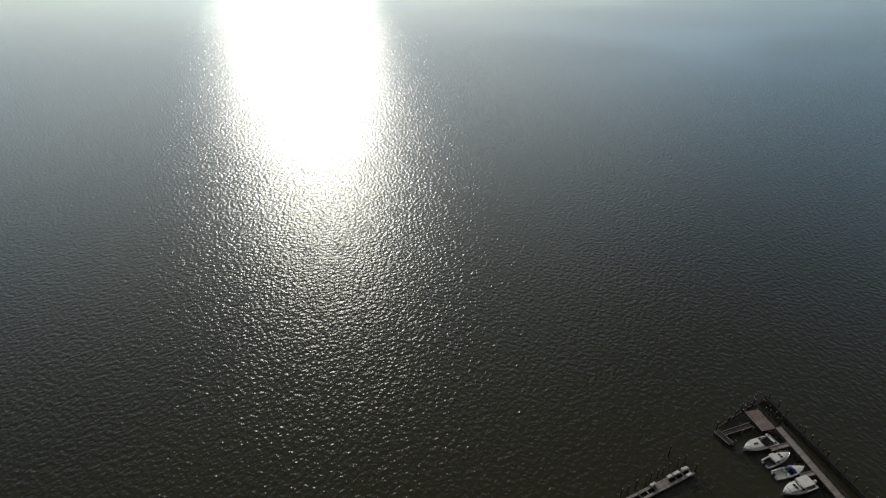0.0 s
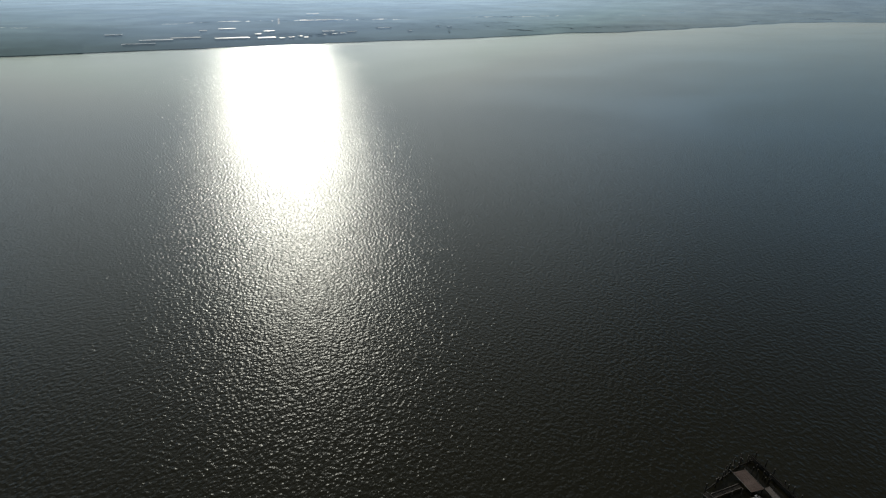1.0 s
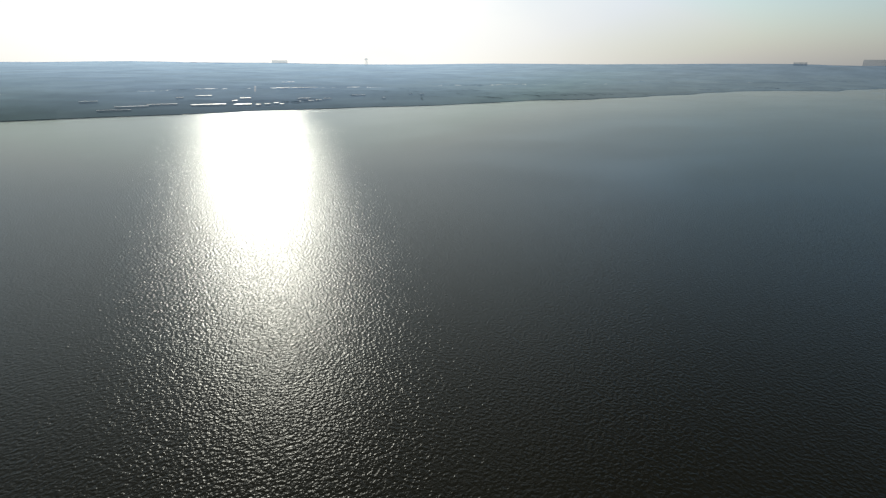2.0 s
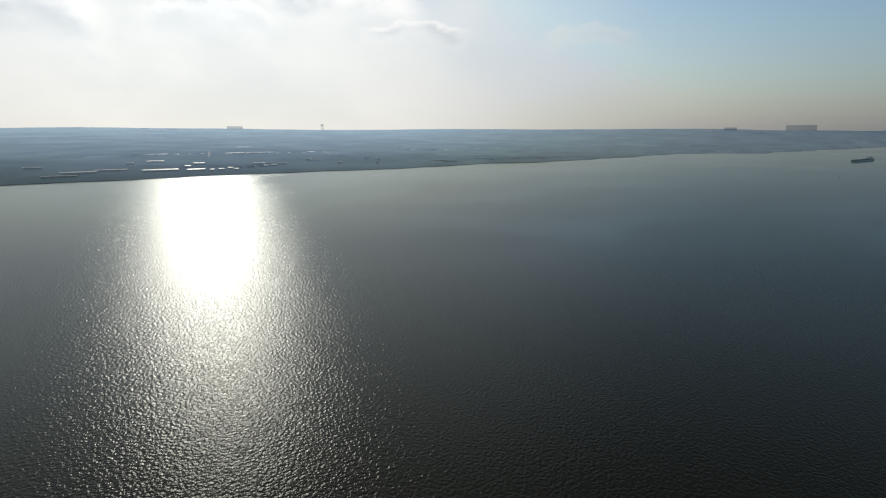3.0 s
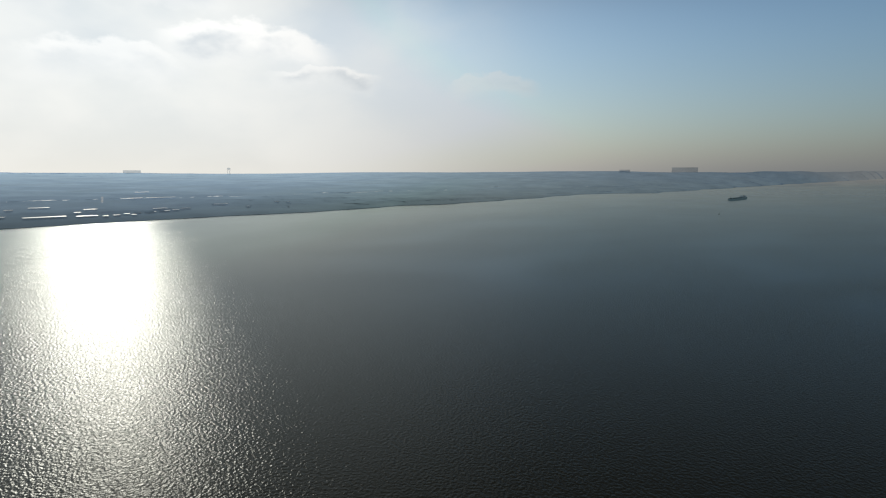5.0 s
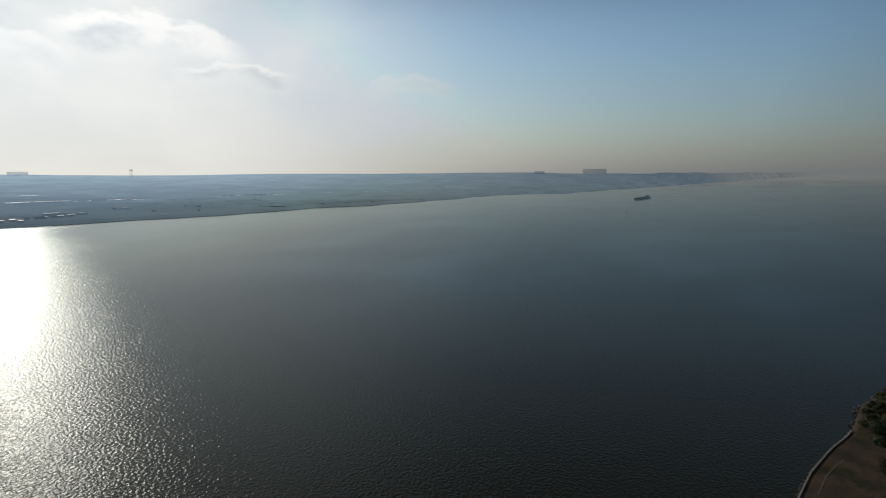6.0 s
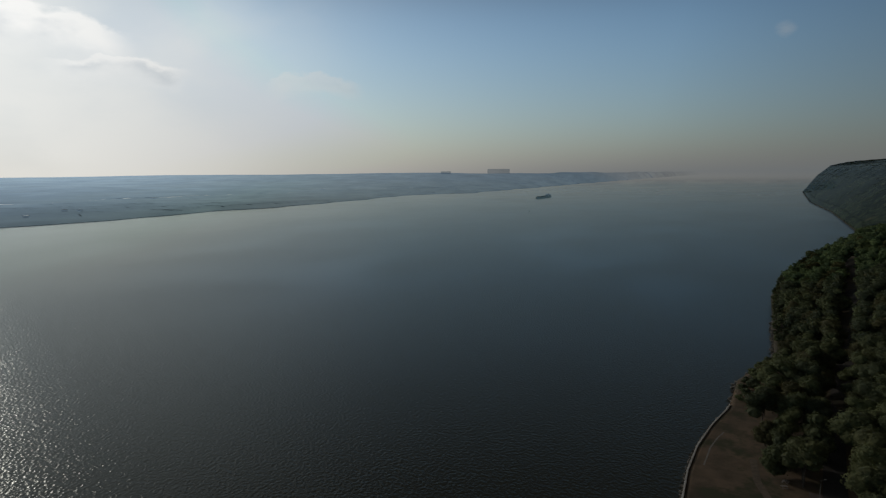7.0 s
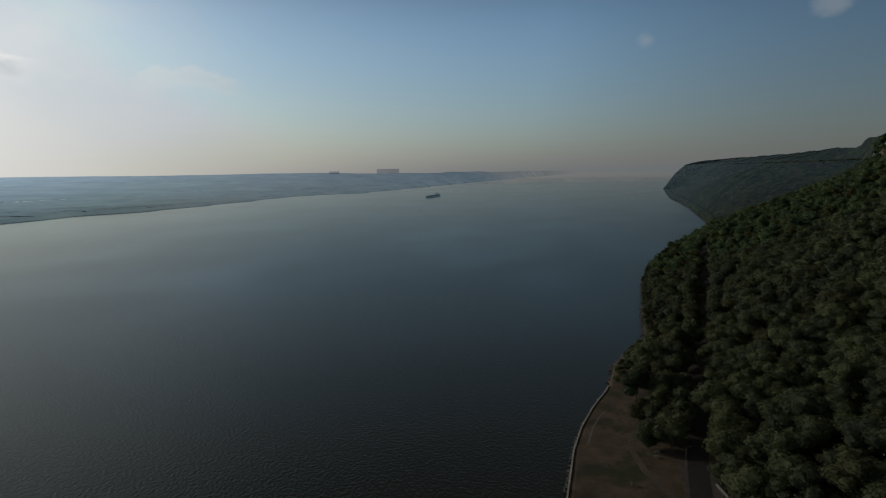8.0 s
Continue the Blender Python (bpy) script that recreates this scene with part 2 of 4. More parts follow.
M_CONCRETE = material("pale_concrete", (0.42, 0.41, 0.39), (0.64, 0.62, 0.59), 0.9, 0.85, bump=0.02)
M_STONE = material("shore_stone", (0.10, 0.09, 0.08), (0.28, 0.26, 0.23), 0.8, 0.9, bump=0.05, vary=0.5, island=True)
M_ASPHALT = material("asphalt", (0.030, 0.028, 0.028), (0.050, 0.046, 0.045), 0.6, 0.9, bump=0.01)
M_DECK = material("weathered_boards", (0.21, 0.195, 0.18), (0.38, 0.35, 0.325), 2.5, 0.85, vary=0.5)
M_TIMBER = material("tarred_timber", (0.018, 0.016, 0.013), (0.06, 0.052, 0.042), 1.5, 0.85, bump=0.03)
M_HULL = material("white_gelcoat", (0.70, 0.70, 0.69), (0.82, 0.82, 0.80), 1.2, 0.3)
# haze on the far bank put into its bluish colours and see-through tint
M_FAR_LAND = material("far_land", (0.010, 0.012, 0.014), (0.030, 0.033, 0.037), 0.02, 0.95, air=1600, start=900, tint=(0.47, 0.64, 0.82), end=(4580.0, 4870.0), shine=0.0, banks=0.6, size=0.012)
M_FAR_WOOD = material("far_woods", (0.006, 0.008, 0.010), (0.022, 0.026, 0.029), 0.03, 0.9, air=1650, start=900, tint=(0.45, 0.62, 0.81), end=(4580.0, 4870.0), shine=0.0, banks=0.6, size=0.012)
# far masonry and glazing: haze put in by thinning and tinting them
M_FAR_WALL = material("far_masonry", (0.12, 0.11, 0.10), (0.30, 0.27, 0.24), 0.1, 0.9, vary=0.5, air=500, tint=(0.95, 0.97, 1.0))
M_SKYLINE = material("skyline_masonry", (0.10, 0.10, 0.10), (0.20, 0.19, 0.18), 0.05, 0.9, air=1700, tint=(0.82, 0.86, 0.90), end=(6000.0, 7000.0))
M_FAR_GLASS = material("far_glazing", (0.03, 0.035, 0.04), (0.08, 0.09, 0.10), 0.3, 0.25, air=4500)
M_PAD = material("worn_pinkish_asphalt", (0.085, 0.068, 0.065), (0.145, 0.118, 0.112), 0.5, 0.9, bump=0.01)
M_PATH = material("trodden_earth", (0.090, 0.070, 0.050), (0.150, 0.118, 0.086), 0.8, 0.95, bump=0.02)
M_BROWN_DECK = material("brown_boards", (0.17, 0.125, 0.11), (0.28, 0.215, 0.19), 2.5, 0.85, vary=0.5)
M_COCKPIT = material("dark_cockpit_lining", (0.03, 0.028, 0.026), (0.07, 0.065, 0.06), 3.0, 0.7)
M_DARK_GLASS = material("tinted_glass", (0.010, 0.011, 0.013), (0.02, 0.022, 0.025), 1.0, 0.12)
M_STEEL = material("polished_steel", (0.55, 0.55, 0.55), (0.70, 0.70, 0.70), 3.0, 0.25, metal=1.0)
M_GREY = material("dull_galvanised_steel", (0.12, 0.12, 0.12), (0.22, 0.22, 0.22), 2.0, 0.6, metal=0.4)
M_BLUE = material("blue_canvas", (0.015, 0.03, 0.22), (0.03, 0.05, 0.34), 3.0, 0.8)
# ship, far paving and roofs: haze put in through air and tint
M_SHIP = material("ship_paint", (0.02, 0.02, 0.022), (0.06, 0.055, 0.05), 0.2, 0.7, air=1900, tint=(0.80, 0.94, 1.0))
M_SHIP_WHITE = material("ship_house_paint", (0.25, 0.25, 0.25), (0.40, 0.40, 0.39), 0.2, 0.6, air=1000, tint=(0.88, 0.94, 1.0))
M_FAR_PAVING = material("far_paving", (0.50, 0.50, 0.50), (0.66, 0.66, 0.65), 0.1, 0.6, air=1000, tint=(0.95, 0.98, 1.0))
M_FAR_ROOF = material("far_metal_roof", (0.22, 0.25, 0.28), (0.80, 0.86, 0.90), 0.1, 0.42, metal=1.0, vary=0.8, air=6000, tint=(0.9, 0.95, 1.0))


# ---- mesh helpers ----
def link_mesh(name, verts, faces, mat, parent=None, smooth=False):
    me = bpy.data.meshes.new(name)
    verts = np.asarray(verts, dtype=np.float32)
    if isinstance(faces, np.ndarray):
        n, k = faces.shape
        me.vertices.add(len(verts))
        me.vertices.foreach_set("co", verts.ravel())
        me.loops.add(n * k)
        me.loops.foreach_set("vertex_index", faces.astype(np.int32).ravel())
        me.polygons.add(n)
        me.polygons.foreach_set("loop_start", np.arange(0, n * k, k, dtype=np.int32))
        me.update(calc_edges=True)
    else:
        me.from_pydata(verts.tolist(), [], faces)
    if mat:
        me.materials.append(mat)
    if smooth:
        me.polygons.foreach_set("use_smooth", np.ones(len(me.polygons), dtype=bool))
    ob = new(name, me)
    ob.parent = parent
    return ob


def part(name, bm, mat, parent=None, label="", smooth=False):
    me = bpy.data.meshes.new(name)
    bm.normal_update()
    bm.to_mesh(me)
    bm.free()
    me.materials.append(mat)
    if smooth:
        me.polygons.foreach_set("use_smooth", np.ones(len(me.polygons), dtype=bool))
    ob = new(name, me)
    ob.parent = parent
    return tagged(ob, label)


def box(bm, x0, x1, y0, y1, z0, z1, bevel=0.0):
    got = bmesh.ops.create_cube(bm, size=1.0)["verts"]
    for v in got:
        v.co = Vector(((x0 + x1) / 2 + v.co.x * (x1 - x0), (y0 + y1) / 2 + v.co.y * (y1 - y0), (z0 + z1) / 2 + v.co.z * (z1 - z0)))
    if bevel:
        edges = list({e for v in got for e in v.link_edges})
        got = [v for v in bmesh.ops.bevel(bm, geom=edges, offset=bevel, segments=1, affect="EDGES")["verts"]]
    return got


def rod(bm, a, b, r0, r1=None, sides=7):
    a, b = Vector(a), Vector(b)
    r1 = r0 if r1 is None else r1
    m = Matrix.Translation((a + b) / 2) @ (b - a).to_track_quat("Z", "Y").to_matrix().to_4x4()
    bmesh.ops.create_cone(bm, cap_ends=True, segments=sides, radius1=r0, radius2=r1, depth=(b - a).length, matrix=m)


# ---- the ground ----
SHORE_Y = [-1500, 190, 209, 232, 252, 288, 308, 332, 505, 600, 700, 850, 1000, 1142, 1630, 2115, 2600, 3120, 3250, 3600, 4950]
SHORE_X = [-10, -10.2, -8.6, -4.4, 1, 3.7, 11, 21, 26, 38, 62, 110, 150, 172, 196, 196, 225, 257, 330, 560, 1300]
LAWN_Y = [-1500, 160, 215, 255, 300, 340, 5000]
LAWN_W = [48, 48, 50, 45, 30, 14, 10]
FAR_X = -1262.0


def shore(y):
    return np.interp(y, SHORE_Y, SHORE_X)


def fbm(x, y, s, seed=0.0, octaves=3):
    """Cheap smooth rolling variation for arrays."""
    out, a = 0.0, 1.0
    for i in range(octaves):
        q = s * 2.1 ** i
        out = out + a * (np.sin(x * q + 1.7 * i + seed) * np.cos(y * q * 0.83 + 2.3 * i + seed * 1.3) + 0.5 * np.sin((x + y) * q * 0.61 + seed))
        a *= 0.5
    return out


def bank_height(d, y):
    """Height of the near bank d metres inland of the shore."""
    w = np.interp(y, LAWN_Y, LAWN_W)
    e = np.maximum(d - w, 0.0) * np.interp(y, [1600, 3000], [1.0, 1.7])
    wob = fbm(y, d, 0.012, 2.0) * 10
    rise = np.interp(e + wob * np.clip(e / 60, 0, 1), [0, 20, 170, 205, 222, 300, 900], [0, 6, 72, 92, 128, 134, 140])
    easy = np.interp(e, [0, 12, 70, 150, 230, 320, 900], [0, 12, 62, 104, 118, 125, 132])
    rise = rise + (easy - rise) * np.clip((y - 1080) / 160, 0, 1)
    flat = 1.6 + 1.8 * np.clip(d / 30, 0, 1)
    return flat + rise + 1.2 * fbm(d, y, 0.05, 5.0) * np.clip(e / 30, 0, 1)


def make_ground():
    ys = np.concatenate([np.arange(-1500, 100, 50.0), np.arange(100, 360, 4.0), np.arange(360, 1140, 12.0), np.arange(1140, 3210, 14.0)])
    ds = np.concatenate([[0, 0.05, 2, 4], np.arange(6, 300, 6.0), np.arange(300, 1000, 50.0), [1600, 3000, 4900]])
    Y, D = np.meshgrid(ys, ds, indexing="ij")
    X = shore(Y) + D
    Z = bank_height(D, Y)
    Z[(Y > 1015) & (D > 12)] -= 9.0
    Z[:, 0] = -3.0
    verts = np.stack([X, Y, Z], -1).reshape(-1, 3)
    n, k = X.shape
    i = np.arange(n * k).reshape(n, k)
    faces = np.stack([i[:-1, :-1], i[:-1, 1:], i[1:, 1:], i[1:, :-1]], -1).reshape(-1, 4)
    ob = link_mesh("ground", verts, faces, M_FOREST_FLOOR, smooth=True)
    ob.data.materials.append(M_SOIL)
    ob.data.materials.append(M_ROCK)
    ob.data.materials.append(M_CANOPY)
    cx = verts[faces].mean(1)
    d = cx[:, 0] - shore(cx[:, 1])
    w = np.interp(cx[:, 1], LAWN_Y, LAWN_W)
    steep = np.ptp(verts[faces][:, :, 2], axis=1) > 8.5
    idx = np.where((d < w - 2) & (cx[:, 1] < 330), 1, 0)
    idx = np.where((d > 150) & (d < 320) & steep & (cx[:, 1] < 1015), 2, idx)
    idx = np.where((cx[:, 1] > 1015) & (d > 2), 3, idx)
    ob.data.polygons.foreach_set("material_index", idx.astype(np.int32))
    ob.data.polygons.foreach_set("use_smooth", idx != 3)
    tagged(ob, "steep wooded river bank with a bare earth shelf at the water", "ground", kind="structure")


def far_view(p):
    """Pulls the hazy distance beyond 4 km in along sight lines from the camera's spot, keeping bearing and height above
    the horizon, so that the backdrop ends at 4.9 km.
    """
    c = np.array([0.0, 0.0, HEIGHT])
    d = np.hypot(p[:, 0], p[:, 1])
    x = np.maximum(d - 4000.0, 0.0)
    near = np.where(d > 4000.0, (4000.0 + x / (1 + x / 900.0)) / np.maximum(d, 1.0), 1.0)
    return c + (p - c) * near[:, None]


def far_squeeze(y):
    """How much narrower the far hills grow downstream."""
    return np.interp(y, [1500, 3000, 4200, 7000, 10000], [1.0, 2.5, 8.0, 12.0, 30.0])


def far_height(e, y):
    """The far bank rises steadily from the water to the hills."""
    e = e * far_squeeze(y)
    base = np.interp(e, [0, 40, 300, 900, 1800, 2600, 3700], [2.5, 4, 14, 42, 72, 88, 94])
    return base * (1 + 0.05 * np.sin(y * 0.0021 + 1.0) + 0.03 * np.sin(y * 0.0058 + 0.4))


def far_line(y):
    return FAR_X + fbm(y, 0 * y, 0.011, 3.0) * np.interp(y, [600, 900], [8, 17]) - np.interp(y, [1500, 1950, 2350, 2550, 4950], [0, 75, 60, -60, -10])


def far_yard(e, y):
    """Open ground among the far woods: the works by the water and some clearings."""
    works = (y > -80) & (y < 640) & (e < np.interp(y, [-80, 0, 330, 640], [50, 140, 80, 50]))
    return works | (fbm(e, y, 0.009, 8.0) < -1.0)


def crowns(Y, D, cell, seed):
    """Heights from 0 to 1 of a closed canopy, crown beside crown, and a number for each crown."""
    jit = np.random.default_rng(seed).random((360, 60, 4))
    gi, gj = np.floor(Y / cell).astype(int), np.floor(D / cell).astype(int)
    best, lift, hue = np.full(Y.shape, 1e9), np.zeros(Y.shape), np.zeros(Y.shape)
    for di in (-1, 0, 1):
        for dj in (-1, 0, 1):
            q = jit[(gi + di) % 360, (gj + dj) % 60]
            cy, cd = (gi + di + q[..., 0]) * cell, (gj + dj + q[..., 1]) * cell
            r2 = ((Y - cy) ** 2 + (D - cd) ** 2) / cell ** 2 - 0.27 * q[..., 2]
            near = r2 < best
            best = np.where(near, r2, best)
            lift = np.where(near, q[..., 2], lift)
            hue = np.where(near, q[..., 3], hue)
    return 0.5 * lift + 0.5 * (1 - np.clip(best / 0.5, -0.3, 1.2)), hue


def make_far_bank():
    for name, ys, es, cell, tall in (
            ("backdrop_far_shore", np.arange(-900, 2700, 5.0), np.concatenate([[0, 1], np.arange(4, 140, 4.5), np.arange(140, 480, 10.0)]), 17.0, 12.0),
            ("backdrop_far_hills", np.concatenate([np.arange(-2600, 4800, 20.0), np.arange(4800, 20000, 100.0)]), np.concatenate([np.arange(470, 1500, 20.0), np.arange(1500, 3700, 40.0)]), 60.0, 3.0),
            ("backdrop_far_reach", np.concatenate([np.arange(2695, 4800, 12.0), np.arange(4800, 20000, 100.0)]), np.concatenate([[0, 1], np.arange(10, 480, 15.0)]), 40.0, 4.0)):
        Y, E = np.meshgrid(ys, es, indexing="ij")
        E = E / far_squeeze(Y)
        wood = np.clip(0.5 + 0.6 * fbm(E * 1.6, Y, 0.008, 8.0) + 0.5 * fbm(E, Y * 0.7, 0.031, 2.0), 0, 1)
        wood = np.where(far_yard(E, Y), wood * 0.12, wood)
        lumps, _ = crowns(Y, E, cell, 21)
        tall = np.minimum(tall, np.interp(E, [10, 60, 440], [10.0, 6.0, 3.0])) * np.interp(Y, [700, 1500], [1.0, 0.3])
        Z = np.maximum.accumulate(far_height(E, Y) + np.clip(E / 6, 0, 1) * (2.0 + wood * tall * (0.35 + 0.8 * lumps)), axis=1)
        Z[E == 0] = -2
        X = far_line(Y) - E
        n, k = X.shape
        i = np.arange(n * k).reshape(n, k)
        faces = np.stack([i[:-1, :-1], i[1:, :-1], i[1:, 1:], i[:-1, 1:]], -1).reshape(-1, 4)
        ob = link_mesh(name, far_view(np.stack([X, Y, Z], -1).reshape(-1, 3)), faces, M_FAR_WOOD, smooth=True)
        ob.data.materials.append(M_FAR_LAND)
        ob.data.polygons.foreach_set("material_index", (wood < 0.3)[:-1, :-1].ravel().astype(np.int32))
        tagged(ob, "low wooded town hills on the hazy far bank", "far bank", kind="structure")


def make_water():
    ys = np.concatenate([np.linspace(-4900, 5000, 240), np.geomspace(5060, 20000, 100)])
    side = np.linspace(0, 1, 30)
    S, Y = np.meshgrid(side, ys, indexing="ij")
    left = far_line(Y) - 2.0
    X = left + S * (np.where(Y < 3100, shore(Y) + 6.0, (0.0875 + 0.035 * np.clip((Y - 3300) / 400, 0, 1)) * Y) - left)
    n, k = X.shape
    i = np.arange(n * k).reshape(n, k)
    faces = np.stack([i[:-1, :-1], i[1:, :-1], i[1:, 1:], i[:-1, 1:]], -1).reshape(-1, 4)
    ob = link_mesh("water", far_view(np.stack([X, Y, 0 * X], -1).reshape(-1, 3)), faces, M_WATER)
    tagged(ob, "broad dark green river water rippled by the wind", "river", kind="structure")


make_water()
make_ground()
make_far_bank()


# ---- woodland ----
def leaf_cloud(rng, centres, radii, count, size, squash=0.85):
    """Small leaf clumps spread over the lobes of a crown: verts (n*4, 3) as quads."""
    which = rng.choice(len(centres), count, p=radii ** 2 / np.sum(radii ** 2))
    n = rng.normal(size=(count, 3))
    n /= np.linalg.norm(n, axis=1)[:, None]
    n[:, 2] = np.where((n[:, 2] < -0.35), -n[:, 2] * 0.6, n[:, 2])
    depth = 1 - 0.35 * rng.random(count) ** 2
    at = centres[which] + n * (radii[which] * depth)[:, None] * np.array([1, 1, squash])
    nn = n + rng.normal(size=(count, 3)) * 0.32
    nn /= np.linalg.norm(nn, axis=1)[:, None]
    a = np.cross(nn, rng.normal(size=(count, 3)))
    a /= np.linalg.norm(a, axis=1)[:, None]
    b = np.cross(nn, a)
    s = size * (0.6 + 0.8 * rng.random(count))[:, None]
    bend = nn * s * 0.2
    q = np.stack([at - a * s - bend, at - b * s * 0.8 + bend, at + a * s - bend, at + b * s * 0.8 + bend], 1)
    return q.reshape(-1, 3)


def ball(level):
    bm = bmesh.new()
    bmesh.ops.create_icosphere(bm, subdivisions=level, radius=1.0)
    v = np.array([x.co[:] for x in bm.verts])
    f = np.array([[x.index for x in p.verts] for p in bm.faces])
    bm.free()
    return v, f


BALLS = {1: ball(1), 2: ball(2)}


def leafy_mass(rng, centres, radii, level, shrink=0.74, squash=0.85):
    """Lumpy inner masses of a crown, behind its leaf clumps: triangles as (n*3, 3) verts."""
    v, f = BALLS[level]
    out = []
    for c, r in zip(centres, radii):
        lump = 1 + rng.uniform(-0.14, 0.10, (len(v), 1))
        out.append((v * lump * r * shrink * np.array([1, 1, squash]) + c)[f].reshape(-1, 3))
    return np.concatenate(out)


def leafy_mesh(name, quads, tris, hue, mat, parent=None):
    """One mesh of leaf quads and inner triangles; hue: a number for each vert's tree."""
    n, k = len(quads), len(tris)
    me = bpy.data.meshes.new(name)
    me.vertices.add(n + k)
    me.vertices.foreach_set("co", np.concatenate([quads, tris]).astype(np.float32).ravel())
    me.loops.add(n + k)
    me.loops.foreach_set("vertex_index", np.arange(n + k, dtype=np.int32))
    me.polygons.add(n // 4 + k // 3)
    me.polygons.foreach_set("loop_start", np.concatenate([np.arange(0, n, 4), n + np.arange(0, k, 3)]).astype(np.int32))
    me.update(calc_edges=True)
    me.attributes.new("tree_hue", "FLOAT", "POINT").data.foreach_set("value", np.asarray(hue, dtype=np.float32))
    me.materials.append(mat)
    ob = new(name, me)
    ob.parent = parent
    return ob


def crown_lobes(rng, height, spread, lobes):
    ang = rng.random(lobes) * 6.283
    rad = spread * (0.25 + 0.5 * rng.random(lobes))
    z = height * (0.30 + 0.56 * rng.random(lobes))
    rad *= np.clip(1.45 - z / height, 0.3, 1.0)
    c = np.stack([np.cos(ang) * rad, np.sin(ang) * rad, z], 1)
    r = spread * (0.42 + 0.20 * rng.random(lobes))
    c[0], r[0] = (0, 0, height * 0.80), spread * 0.5
    return c, r


def tree_pattern(seed, height, spread, leaves, label):
    """One tree, out of sight of the rest, to copy from."""
    rng = np.random.default_rng(seed)
    top = tagged(new("tree"), label, "tree", "bank trees")
    c, r = crown_lobes(rng, height, spread, 12)
    bm = bmesh.new()
    lean = Vector((rng.normal() * 0.4, rng.normal() * 0.4, height * 0.55))
    rod(bm, (0, 0, -1.0), lean * 0.5, height * 0.020, height * 0.015)
    rod(bm, lean * 0.5, lean, height * 0.015, height * 0.009)
    for i in range(7):
        rod(bm, lean * (0.6 + 0.4 * i / 7), c[i], height * 0.008, height * 0.003, 5)
    part("trunk", bm, M_BARK, top)
    q, t = leaf_cloud(rng, c, r, leaves, 0.36), leafy_mass(rng, c, r, 2)
    leafy_mesh("crown", q, t, np.full(len(q) + len(t), rng.random()), M_LEAF, top)
    return top


ROAD_Y = [60, 150, 180, 250, 340, 430, 620]
ROAD_X = [25, 27, 29, 37, 53, 66, 92]


def on_open_ground(x, y):
    """Lawn, car park and road, which carry no trees."""
    d = x - shore(y)
    lawn = ((y < 192) & (x < 17)) | ((y >= 192) & (y < 252) & (x < 11.5)) | ((y >= 252) & (y < 268) & (x < 4.5))
    lawn |= (y >= 252) & (y < 335) & (d < 11)
    lawn |= (x > 12) & (x < 24) & (y > 272) & (y < 300)
    park = (x > 14) & (x < 36) & (y < 190)
    return (d < 2.5) | (d < 9.5) & (y > 335) | lawn | park | (np.abs(x - np.interp(y, ROAD_Y, ROAD_X)) < 5.0) & (y < 600)


def scatter(rng, y0, y1, d0, d1, step):
    ys, ds = np.meshgrid(np.arange(y0, y1, step), np.arange(d0, d1, step), indexing="ij")
    y = ys.ravel() + rng.uniform(-0.45, 0.45, ys.size) * step
    d = np.maximum(ds.ravel() + rng.uniform(-0.45, 0.45, ys.size) * step, 1.5)
    x = shore(y) + d
    ok = ~on_open_ground(x, y) & ~((d > 212) & (d < 236) & (y > 885) & (y < 925))
    return x[ok], y[ok], bank_height(d, y)[ok]


def woodland(name, label, rng, x, y, z, leaves, size, lo, hi, lobes, mat, core=1):
    """All trees of a stretch of wood as one mass of leaf clumps with short trunks."""
    quads, tris, hue_q, hue_t = [], [], [], []
    for px, py, pz in zip(x, y, z):
        h = rng.uniform(lo, hi)
        tone = rng.random()
        c, r = crown_lobes(rng, h, h * rng.uniform(0.36, 0.48), lobes)
        quads.append(leaf_cloud(rng, c, r, leaves, size) + np.array([px, py, pz]))
        tris.append(leafy_mass(rng, c, r, 1) + np.array([px, py, pz]) if core else np.zeros((0, 3)))
        hue_q.append(np.full(len(quads[-1]), tone))
        hue_t.append(np.full(len(tris[-1]), tone))
    ob = leafy_mesh(name, np.concatenate(quads), np.concatenate(tris), np.concatenate(hue_q + hue_t), mat)
    return tagged(ob, label, "woodland", kind="stuff")


